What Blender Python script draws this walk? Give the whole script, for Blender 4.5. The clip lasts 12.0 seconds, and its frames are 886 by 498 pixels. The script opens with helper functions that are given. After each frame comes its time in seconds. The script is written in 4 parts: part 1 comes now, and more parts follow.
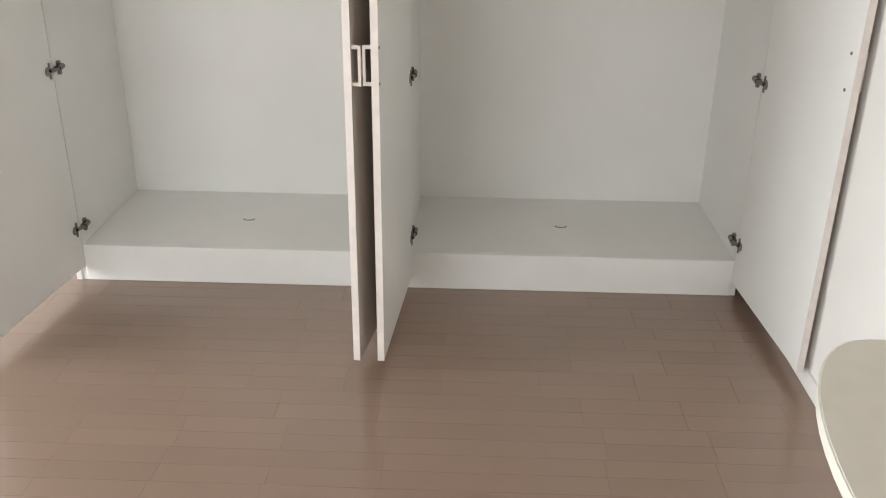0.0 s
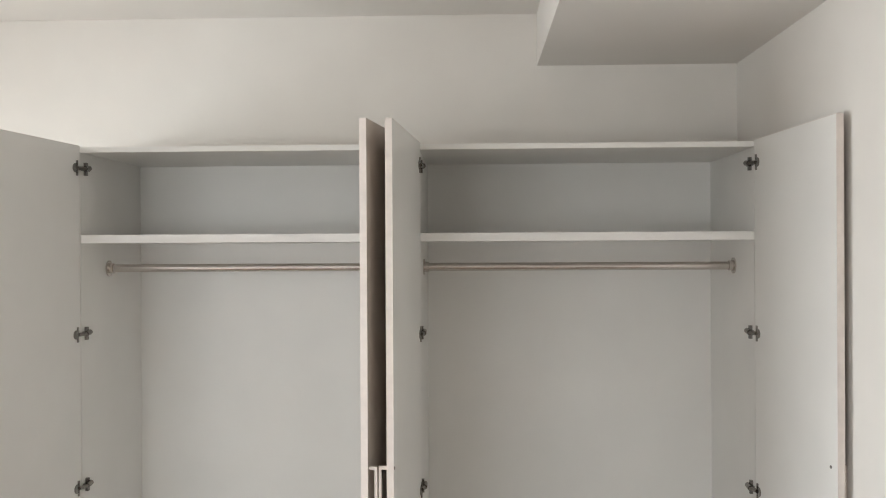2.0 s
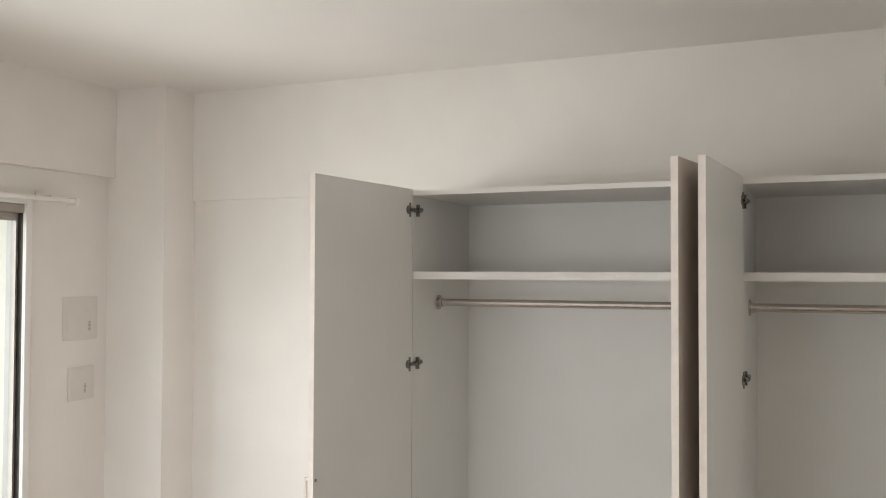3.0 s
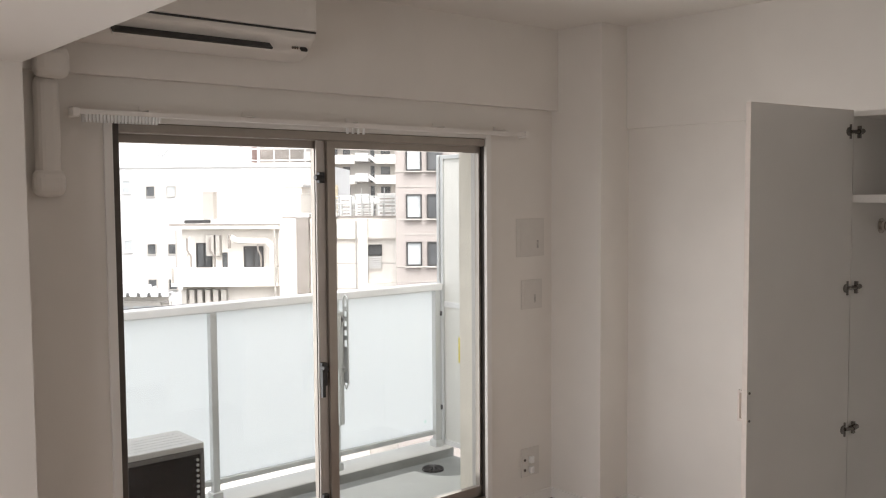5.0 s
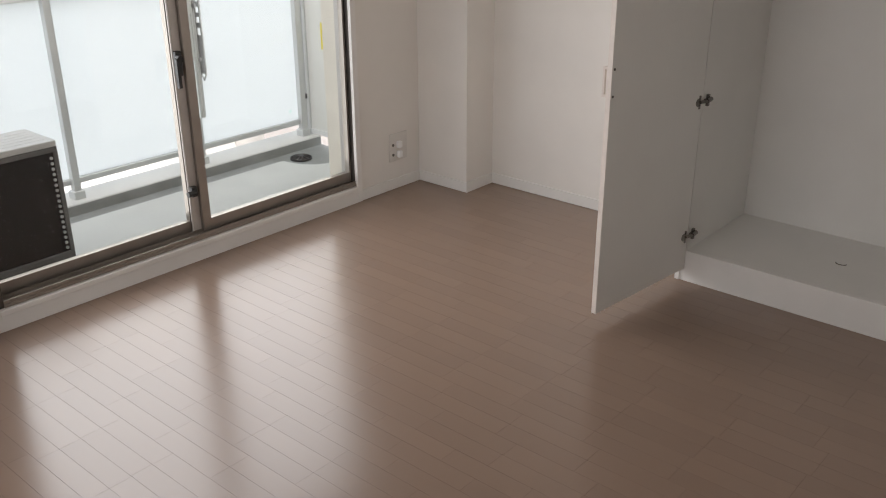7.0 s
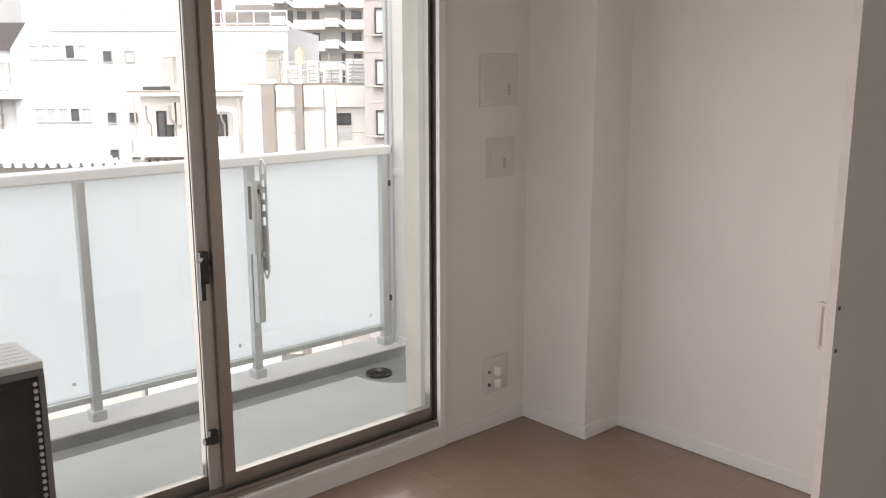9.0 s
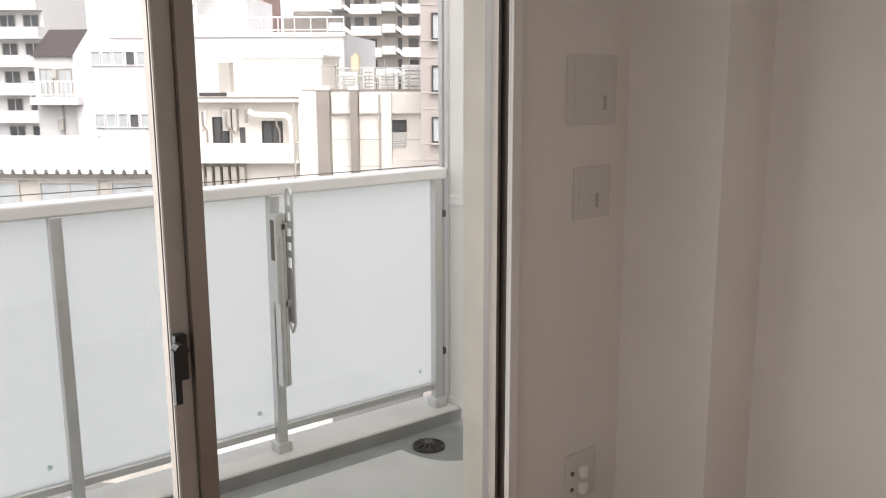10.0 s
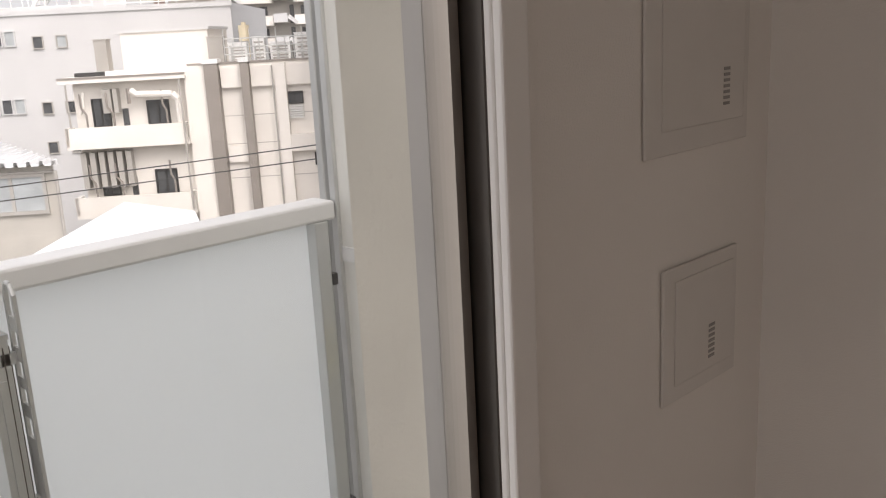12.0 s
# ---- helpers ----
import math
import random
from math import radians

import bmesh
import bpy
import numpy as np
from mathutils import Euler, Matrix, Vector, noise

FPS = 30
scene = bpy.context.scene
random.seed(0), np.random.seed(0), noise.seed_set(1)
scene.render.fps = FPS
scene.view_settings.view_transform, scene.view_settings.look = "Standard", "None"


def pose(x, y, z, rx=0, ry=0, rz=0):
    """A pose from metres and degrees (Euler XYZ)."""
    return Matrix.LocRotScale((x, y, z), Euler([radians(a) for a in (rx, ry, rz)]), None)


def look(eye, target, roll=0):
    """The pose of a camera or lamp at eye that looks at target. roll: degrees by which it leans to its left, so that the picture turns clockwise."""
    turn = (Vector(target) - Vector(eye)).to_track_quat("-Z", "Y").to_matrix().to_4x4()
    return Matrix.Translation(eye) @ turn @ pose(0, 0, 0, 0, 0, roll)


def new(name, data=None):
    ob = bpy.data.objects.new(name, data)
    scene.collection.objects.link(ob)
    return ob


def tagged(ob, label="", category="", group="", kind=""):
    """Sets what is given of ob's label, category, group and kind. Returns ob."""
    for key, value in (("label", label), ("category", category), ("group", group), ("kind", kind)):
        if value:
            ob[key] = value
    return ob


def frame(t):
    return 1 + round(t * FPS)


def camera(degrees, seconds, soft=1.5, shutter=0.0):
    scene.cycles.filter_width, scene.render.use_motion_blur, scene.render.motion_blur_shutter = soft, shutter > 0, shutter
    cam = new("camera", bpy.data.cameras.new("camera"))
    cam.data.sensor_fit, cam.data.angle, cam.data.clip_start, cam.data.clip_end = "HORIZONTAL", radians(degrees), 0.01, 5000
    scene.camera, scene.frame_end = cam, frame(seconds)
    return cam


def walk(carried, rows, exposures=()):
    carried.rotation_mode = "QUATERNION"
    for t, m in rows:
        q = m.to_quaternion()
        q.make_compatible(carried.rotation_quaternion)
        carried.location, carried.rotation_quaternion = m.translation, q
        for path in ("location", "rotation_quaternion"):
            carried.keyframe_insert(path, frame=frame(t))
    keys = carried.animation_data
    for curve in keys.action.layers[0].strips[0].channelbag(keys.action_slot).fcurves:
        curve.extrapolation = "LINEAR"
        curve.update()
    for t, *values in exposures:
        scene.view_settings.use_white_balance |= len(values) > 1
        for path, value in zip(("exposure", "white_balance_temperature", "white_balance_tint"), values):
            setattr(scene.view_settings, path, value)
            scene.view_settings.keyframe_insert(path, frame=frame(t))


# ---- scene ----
cam = camera(52.4, 12.0, soft=1.1)
PATH = [
    (0, (-3.583, -3.323, 1.544), (-1.759, -3.261, 0.725), 0.6),
    (0.5, (-3.718, -3.321, 1.579), (-1.814, -3.24, 0.97), 0.7),
    (1, (-3.757, -3.308, 1.587), (-1.782, -3.247, 1.278), 0.3),
    (1.5, (-3.762, -3.272, 1.669), (-1.769, -3.212, 1.512), -0.0),
    (2, (-3.778, -3.299, 1.687), (-1.779, -3.229, 1.685), -0.3),
    (2.5, (-3.743, -3.318, 1.744), (-1.783, -2.92, 1.751), -2.3),
    (2.7, (-3.723, -3.348, 1.728), (-1.803, -2.789, 1.765), -1.2),
    (4.3, (-4.017, -3.483, 1.772), (-2.704, -1.975, 1.751), -1.1),
    (4.5, (-4.0, -3.496, 1.76), (-2.72, -1.96, 1.744), -1.0),
    (5, (-4.013, -3.502, 1.76), (-2.722, -1.979, 1.636), -0.4),
    (5.5, (-3.999, -3.495, 1.76), (-2.716, -2.012, 1.366), -0.3),
    (6, (-3.986, -3.488, 1.751), (-2.745, -2.073, 1.074), -0.5),
    (6.5, (-3.966, -3.475, 1.738), (-2.701, -2.133, 0.964), -0.5),
    (7, (-3.969, -3.441, 1.722), (-2.584, -2.232, 0.935), -0.3),
    (7.5, (-3.856, -3.355, 1.705), (-2.337, -2.161, 1.184), 0.5),
    (7.7, (-3.807, -3.301, 1.685), (-2.253, -2.108, 1.281), 0.7),
    (9.3, (-2.905, -2.451, 1.576), (-1.662, -0.937, 1.171), 1.0),
    (9.5, (-2.792, -2.315, 1.59), (-1.574, -0.778, 1.194), 1.8),
    (10, (-2.513, -1.92, 1.577), (-1.297, -0.382, 1.184), -0.2),
    (10.5, (-2.26, -1.573, 1.557), (-0.974, -0.083, 1.201), -0.2),
    (11, (-1.972, -1.189, 1.561), (-0.714, 0.311, 1.15), -0.5),
    (11.5, (-1.684, -0.823, 1.564), (-0.372, 0.617, 1.11), -3.1),
    (12, (-1.329, -0.527, 1.551), (0.023, 0.869, 1.077), -3.0),
]
EXPOSURES = [(0, 1.5, 6200, 7), (1.0, 1.38, 6200, 7), (2.7, 1.2, 6300, 7), (4.3, 0.17, 6700, 14), (6.0, 0.2, 6500, 13), (7.7, 0.25, 6500, 13),
             (9.4, 0.05, 6700, 16), (10.5, -0.3, 6750, 17), (12, -0.58, 6850, 18)]
walk(cam, [(t, look(eye, target, roll)) for t, eye, target, roll in PATH], EXPOSURES)

# ---- light: overcast daylight ----
world = bpy.data.worlds.new("overcast_sky")
scene.world = world
world.use_nodes = True
wn, wl = world.node_tree.nodes, world.node_tree.links
sky = wn.new("ShaderNodeTexSky")
sky.sky_type, sky.sun_disc = "NISHITA", False
sky.sun_elevation, sky.sun_rotation = radians(50), radians(200)
sky.dust_density, sky.ozone_density = 4.0, 1.0
pale = wn.new("ShaderNodeHueSaturation")
pale.inputs["Saturation"].default_value = 0.18
wl.new(sky.outputs[0], pale.inputs["Color"])
veil = wn.new("ShaderNodeMix")
veil.data_type, veil.blend_type = "RGBA", "LIGHTEN"
veil.inputs["Factor"].default_value = 1.0
# an even cloud cover
for socket in veil.inputs:
    if socket.name == "A" and socket.type == "RGBA":
        wl.new(pale.outputs[0], socket)
    if socket.name == "B" and socket.type == "RGBA":
        socket.default_value = (2.68, 2.80, 2.92, 1)
for socket in veil.outputs:
    if socket.type == "RGBA":
        wl.new(socket, wn["Background"].inputs["Color"])
wn["Background"].inputs["Strength"].default_value = 0.48

sun_data = bpy.data.lights.new("sun", "SUN")
sun_data.energy, sun_data.angle, sun_data.color = 0.50, radians(30), (1.0, 0.97, 0.92)
sun = new("sun", sun_data)
sun.matrix_world = look((0, 0, 30), (6, 14, 0))

# the sky's light in the opening of the balcony window
sky_data = bpy.data.lights.new("window_skylight", "AREA")
sky_data.shape, sky_data.size, sky_data.size_y = "RECTANGLE", 1.84, 1.78
sky_data.energy, sky_data.color, sky_data.spread = 17.5, (1.0, 0.99, 0.975), radians(130)
skylight = new("window_skylight", sky_data)
skylight.matrix_world = look((-1.735, 0.118, 1.08), (-1.735, -4.0, 1.0))

# added fill lamp for light from the flat's unseen west end
west_data = bpy.data.lights.new("west_fill_light", "AREA")
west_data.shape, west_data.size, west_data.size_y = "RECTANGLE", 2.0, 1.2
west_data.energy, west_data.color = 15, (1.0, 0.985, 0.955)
west_light = new("west_fill_light", west_data)
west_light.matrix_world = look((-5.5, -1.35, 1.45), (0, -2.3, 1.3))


# ---- materials ----
def material(name, color, rough=0.6, metal=0.0, vary=0.06, scale=6.0, bump=0.0, bump_scale=200.0, per_piece=0.0,
             stretch=(1, 1, 1), spec=0.5, stain=0.0):
    m = bpy.data.materials.new(name)
    m.use_nodes = True
    n, l = m.node_tree.nodes, m.node_tree.links
    b = n["Principled BSDF"]
    b.inputs["Roughness"].default_value, b.inputs["Metallic"].default_value = rough, metal
    b.inputs["Specular IOR Level"].default_value = spec
    co = n.new("ShaderNodeTexCoord")
    mp = n.new("ShaderNodeMapping")
    mp.inputs["Scale"].default_value = stretch
    l.new(co.outputs["Object"], mp.inputs["Vector"])
    big = n.new("ShaderNodeTexNoise")
    big.inputs["Scale"].default_value, big.inputs["Detail"].default_value = scale, 5
    l.new(mp.outputs[0], big.inputs["Vector"])
    ramp = n.new("ShaderNodeMapRange")
    ramp.inputs["From Min"].default_value, ramp.inputs["From Max"].default_value = 0.3, 0.7
    ramp.inputs["To Min"].default_value, ramp.inputs["To Max"].default_value = 1 - vary, 1 + vary
    l.new(big.outputs["Fac"], ramp.inputs["Value"])
    value = ramp.outputs[0]
    if stain:
        st = n.new("ShaderNodeTexNoise")
        st.inputs["Scale"].default_value, st.inputs["Detail"].default_value = scale * 0.17, 8
        l.new(co.outputs["Object"], st.inputs["Vector"])
        sr = n.new("ShaderNodeMapRange")
        sr.inputs["From Min"].default_value, sr.inputs["From Max"].default_value = 0.45, 0.75
        sr.inputs["To Min"].default_value, sr.inputs["To Max"].default_value = 1.0, 1.0 - stain
        l.new(st.outputs["Fac"], sr.inputs["Value"])
        mu = n.new("ShaderNodeMath")
        mu.operation = "MULTIPLY"
        l.new(value, mu.inputs[0]), l.new(sr.outputs[0], mu.inputs[1])
        value = mu.outputs[0]
    if per_piece:
        for kind, out in (("ShaderNodeObjectInfo", "Random"), ("ShaderNodeNewGeometry", "Random Per Island")):
            src = n.new(kind)
            pr = n.new("ShaderNodeMapRange")
            pr.inputs["To Min"].default_value, pr.inputs["To Max"].default_value = 1 - per_piece, 1 + per_piece
            l.new(src.outputs[out], pr.inputs["Value"])
            mu = n.new("ShaderNodeMath")
            mu.operation = "MULTIPLY"
            l.new(value, mu.inputs[0]), l.new(pr.outputs[0], mu.inputs[1])
            value = mu.outputs[0]
    hsv = n.new("ShaderNodeHueSaturation")
    hsv.inputs["Color"].default_value = (*color, 1)
    l.new(value, hsv.inputs["Value"])
    l.new(hsv.outputs[0], b.inputs["Base Color"])
    rr = n.new("ShaderNodeMapRange")
    rr.inputs["To Min"].default_value, rr.inputs["To Max"].default_value = max(0.02, rough - 0.06), min(1, rough + 0.06)
    l.new(big.outputs["Fac"], rr.inputs["Value"])
    l.new(rr.outputs[0], b.inputs["Roughness"])
    if bump:
        fine = n.new("ShaderNodeTexNoise")
        fine.inputs["Scale"].default_value, fine.inputs["Detail"].default_value = bump_scale, 4
        l.new(mp.outputs[0], fine.inputs["Vector"])
        bp = n.new("ShaderNodeBump")
        bp.inputs["Strength"].default_value, bp.inputs["Distance"].default_value = bump, 0.002
        l.new(fine.outputs["Fac"], bp.inputs["Height"])
        l.new(bp.outputs[0], b.inputs["Normal"])
    return m


def glass_material(name, tint, haze=0.0):
    """A thin pane: clear, with a mirror's gloss at grazing angles; haze: how much of it is milky."""
    m = bpy.data.materials.new(name)
    m.use_nodes = True
    n, l = m.node_tree.nodes, m.node_tree.links
    n.remove(n["Principled BSDF"])
    clear, gloss, mix = n.new("ShaderNodeBsdfTransparent"), n.new("ShaderNodeBsdfGlossy"), n.new("ShaderNodeMixShader")
    facing, power, fres = n.new("ShaderNodeLayerWeight"), n.new("ShaderNodeMath"), n.new("ShaderNodeMapRange")
    clear.inputs["Color"].default_value = (*tint, 1)
    gloss.inputs["Roughness"].default_value = 0.02 if not haze else 0.25
    facing.inputs["Blend"].default_value = 0.5
    power.operation, power.inputs[1].default_value = "POWER", 5.0
    fres.inputs["To Min"].default_value, fres.inputs["To Max"].default_value = 0.04, 1.0
    l.new(facing.outputs["Facing"], power.inputs[0]), l.new(power.outputs[0], fres.inputs["Value"])
    body = clear.outputs[0]
    if haze:
        milk, skin, blend, both = (n.new("ShaderNodeBsdfTranslucent"), n.new("ShaderNodeBsdfDiffuse"),
                                   n.new("ShaderNodeMixShader"), n.new("ShaderNodeMixShader"))
        milk.inputs["Color"].default_value, skin.inputs["Color"].default_value = (*tint, 1), (*tint, 1)
        blend.inputs[0].default_value = 0.12
        l.new(milk.outputs[0], blend.inputs[1]), l.new(skin.outputs[0], blend.inputs[2])
        both.inputs[0].default_value = haze
        l.new(clear.outputs[0], both.inputs[1]), l.new(blend.outputs[0], both.inputs[2])
        body = both.outputs[0]
    l.new(fres.outputs[0], mix.inputs[0])
    l.new(body, mix.inputs[1]), l.new(gloss.outputs[0], mix.inputs[2])
    l.new(mix.outputs[0], n["Material Output"].inputs["Surface"])
    return m


WALLPAPER = material("white_wallpaper", (0.805, 0.772, 0.728), 0.85, vary=0.025, scale=3, bump=0.35, bump_scale=420, spec=0.25)
CEILPAPER = material("ceiling_paper", (0.805, 0.775, 0.735), 0.9, vary=0.02, scale=2, bump=0.3, bump_scale=380, spec=0.2)
TRIM = material("white_trim_film", (0.82, 0.80, 0.77), 0.45, vary=0.02, scale=8, bump=0.08, bump_scale=120)
MELAMINE = material("white_melamine", (0.81, 0.793, 0.76), 0.38, vary=0.02, scale=4, bump=0.05, bump_scale=300)
EDGE = material("pale_edge_band", (0.74, 0.67, 0.62), 0.5, vary=0.05, scale=30)
OUTSKIN = material("door_front_film", (0.62, 0.55, 0.49), 0.45, vary=0.05, scale=9, stretch=(1, 1, 0.15), bump=0.05)
CHROME = material("brushed_steel", (0.60, 0.565, 0.53), 0.25, 1.0, vary=0.02, scale=3)
HINGE = material("nickel_hinge", (0.24, 0.225, 0.21), 0.25, 1.0, vary=0.15, scale=90)
MARK = material("grey_print", (0.30, 0.285, 0.265), 0.5, vary=0.1)
DARK = material("dark_plastic", (0.03, 0.03, 0.03), 0.45, vary=0.2, scale=30)
PLANK = material("oak_floor_print", (0.268, 0.182, 0.134), 0.235, vary=0.015, scale=0.12, per_piece=0.03,
                 stretch=(4, 0.8, 1), spec=1.0)
SUBFLOOR = material("floor_joint_filler", (0.245, 0.167, 0.123), 0.7, vary=0.02, scale=0.3, spec=0.1)
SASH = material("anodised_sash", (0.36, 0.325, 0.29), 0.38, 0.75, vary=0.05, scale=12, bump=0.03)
# same frame colour with its light and shade painted in as three tones
SASHMID = material("sash_half_shade", (0.17, 0.15, 0.13), 0.45, 0.5, vary=0.06, scale=12)
SASHPALE = material("sash_lit_tone", (0.50, 0.47, 0.44), 0.45, 0.4, vary=0.04, scale=12)
SASHDARK = material("sash_shade_tone", (0.10, 0.088, 0.078), 0.45, 0.4, vary=0.1, scale=12)
ALU = material("satin_aluminium", (0.62, 0.63, 0.62), 0.42, 0.75, vary=0.04, scale=14, bump=0.03)
RAILWHITE = material("rail_cap", (0.80, 0.80, 0.79), 0.4, 0.2, vary=0.03, scale=10)
GLASS = glass_material("clear_glass", (0.96, 0.97, 0.965))
FROST = glass_material("frosted_panel", (0.95, 0.975, 0.975), 0.93)
ACWHITE = material("warm_white_plastic", (0.80, 0.77, 0.73), 0.4, vary=0.02, scale=6)
PLATE = material("ivory_plate", (0.70, 0.67, 0.63), 0.5, vary=0.02, scale=20)
CAPWHITE = material("white_plug", (0.88, 0.88, 0.87), 0.3, vary=0.02)
COUNTER = material("beige_counter", (0.66, 0.62, 0.54), 0.45, vary=0.03, scale=20, bump=0.04)
COUNTEREDGE = material("cream_counter_edge", (0.80, 0.78, 0.70), 0.4, vary=0.03, scale=20)
STUCCO = material("beige_stucco", (0.72, 0.675, 0.585), 0.9, vary=0.05, scale=7, bump=0.9, bump_scale=70, spec=0.2)
SHEET = material("grey_balcony_sheet", (0.57, 0.58, 0.55), 0.55, vary=0.06, scale=5, bump=0.2, bump_scale=140, stain=0.1)
GUTTER = material("grey_gutter_paint", (0.27, 0.28, 0.27), 0.5, vary=0.1, scale=9, bump=0.15, stain=0.12)
KERB = material("pale_kerb_paint", (0.62, 0.62, 0.59), 0.7, vary=0.06, scale=7, bump=0.3, bump_scale=110, stain=0.12)
BOARD = material("partition_board", (0.72, 0.715, 0.67), 0.7, vary=0.03, scale=6, bump=0.2, bump_scale=90)
MINT = material("mint_print", (0.60, 0.80, 0.73), 0.5, vary=0.05)
YELLOW = material("yellow_sticker", (0.75, 0.62, 0.03), 0.5, vary=0.04)
FINS = material("black_fins", (0.010, 0.011, 0.012), 0.7, vary=0.06, scale=1.5, spec=0.12)
UNIT = material("outdoor_unit_paint", (0.60, 0.59, 0.56), 0.45, 0.1, vary=0.04, scale=9, stain=0.06)
UNITEDGE = material("outdoor_unit_frame", (0.15, 0.147, 0.14), 0.5, 0.2, vary=0.08, scale=9, stain=0.06)
CITYWHITE = material("white_render", (0.61, 0.61, 0.61), 0.85, vary=0.04, scale=0.5, stain=0.06, spec=0.2)
CITYBEIGE = material("cream_render", (0.81, 0.775, 0.725), 0.85, vary=0.05, scale=0.7, stain=0.1, spec=0.2)
CITYBROWN = material("taupe_tile", (0.37, 0.335, 0.315), 0.7, vary=0.05, scale=1.2, stain=0.08)
CITYPINK = material("rose_brick", (0.45, 0.31, 0.28), 0.8, vary=0.06, scale=0.9)
CITYGREY = material("grey_concrete", (0.42, 0.40, 0.37), 0.85, vary=0.08, scale=0.8, stain=0.12)
DUCTGREY = material("grey_duct", (0.30, 0.27, 0.245), 0.5, 0.3, vary=0.08, scale=2)
MANSARD = material("dark_slate", (0.10, 0.085, 0.085), 0.7, vary=0.1, scale=3)
PANE = material("dark_far_pane", (0.085, 0.09, 0.095), 0.12, vary=0.3, scale=1.5)
PALEPANE = material("pale_far_pane", (0.42, 0.45, 0.46), 0.15, vary=0.15, scale=2)
SHEDWALL = material("grey_beige_siding", (0.50, 0.475, 0.43), 0.8, vary=0.06, scale=1.5, stain=0.12)
METALROOF = material("pale_sheet_roof", (0.76, 0.77, 0.78), 0.45, 0.2, vary=0.05, scale=0.6, stain=0.1)
CABLE = material("black_cable", (0.05, 0.05, 0.05), 0.6, vary=0.1)
TANK = material("yellowed_tank", (0.66, 0.58, 0.42), 0.5, vary=0.06, scale=3, stain=0.1)
GROUND = material("asphalt_ground", (0.16, 0.16, 0.157), 0.9, vary=0.2, scale=0.15, stain=0.2)


# ---- building helpers ----
def box(bm, x0, x1, y0, y1, z0, z1, m=None):
    """A box between two corners, optionally moved by m."""
    vs = [Vector((x, y, z)) for x in (x0, x1) for y in (y0, y1) for z in (z0, z1)]
    v = [bm.verts.new(m @ p if m else p) for p in vs]
    for q in ((0, 1, 3, 2), (4, 6, 7, 5), (0, 4, 5, 1), (2, 3, 7, 6), (0, 2, 6, 4), (1, 5, 7, 3)):
        bm.faces.new([v[i] for i in q])
    return bm


def boxes(*dims):
    bm = bmesh.new()
    for d in dims:
        box(bm, *d)
    return bm


def bevel(bm, width, segments=2):
    bmesh.ops.bevel(bm, geom=list(bm.edges), offset=width, segments=segments, profile=0.5, affect="EDGES")
    return bm


def rod(bm, a, b, r, sides=14):
    """A round bar from a to b."""
    a, b = Vector(a), Vector(b)
    turn = (b - a).to_track_quat("Z", "Y").to_matrix().to_4x4()
    bmesh.ops.create_cone(bm, cap_ends=True, segments=sides, radius1=r, radius2=r, depth=(b - a).length,
                          matrix=Matrix.Translation((a + b) / 2) @ turn)
    return bm


def sweep(bm, points, r, sides=8):
    for a, b in zip(points, points[1:]):
        rod(bm, a, b, r, sides)
    return bm


def prism(outline, z0, z1):
    bm = bmesh.new()
    low = [bm.verts.new((x, y, z0)) for x, y in outline]
    top = [bm.verts.new((x, y, z1)) for x, y in outline]
    bm.faces.new(low[::-1]), bm.faces.new(top)
    for i in range(len(low)):
        j = (i + 1) % len(low)
        bm.faces.new((low[i], low[j], top[j], top[i]))
    return bm


def mesh_of(name, bm, mat):
    bmesh.ops.recalc_face_normals(bm, faces=list(bm.faces))
    me = bpy.data.meshes.new(name)
    bm.to_mesh(me)
    bm.free()
    me.materials.append(mat)
    return me


def smooth(ob):
    for p in ob.data.polygons:
        p.use_smooth = len(p.vertices) == 4 and p.area < 0.004
    return ob


def solid(name, bm, mat, label="", category="", group="", kind=""):
    return tagged(new(name, mesh_of(name, bm, mat)), label, category, group, kind)


def structure(name, bm, mat, label):
    return solid(name, bm, mat, label, name.split("_")[0], "", "structure")


def thing(name, at, label, category, group=""):
    ob = new(name)
    ob.empty_display_size = 0.1
    ob.location = at
    return tagged(ob, label, category, group)


def part(name, bm, mat, parent, label=""):
    """One mesh under a thing or a part; bm is in world coordinates."""
    ob = new(name, mesh_of(name, bm, mat))
    ob.parent = parent
    root, off = parent, Vector()
    while root is not None:
        off, root = off + root.location, root.parent
    ob.location = -off
    return tagged(ob, label)


# ---- structure ----
E_IN, N_OUT = 0.0, 0.22
CEIL = 2.66
OX1 = -0.722
WX0, WX1, WZ0, WZ1 = -2.722, -0.748, 0.095, 2.045
SOUTH, WEST = -4.386, -5.4
CLX, CLY0, CLY1, CLTOP = -0.508, -4.323, -1.828, 2.066

structure("floor", boxes((WEST - 0.2, 0.35, SOUTH - 0.2, N_OUT, -0.20, -0.0022)), SUBFLOOR,
          "brown oak-look strip flooring with a soft sheen")
structure("wall_north", boxes((WEST - 0.2, WX0, 0, N_OUT, -0.2, 2.9), (OX1, 0.3, 0, N_OUT, -0.2, 2.9),
                              (WX0, OX1, 0, N_OUT, -0.2, WZ0 - 0.012), (WX0, OX1, 0, N_OUT, WZ1, 2.9)), WALLPAPER,
          "white papered wall round the balcony window")
structure("wall_east", boxes((0, 0.3, CLY1 + 0.004, 0, -0.2, 2.9), (0, 0.3, SOUTH - 0.2, CLY1 + 0.004, CLTOP + 0.02, 2.9),
                             (0.12, 0.3, SOUTH - 0.2, CLY1 + 0.004, -0.2, CLTOP + 0.02)), WALLPAPER,
          "white papered wall beside and above the wardrobe")
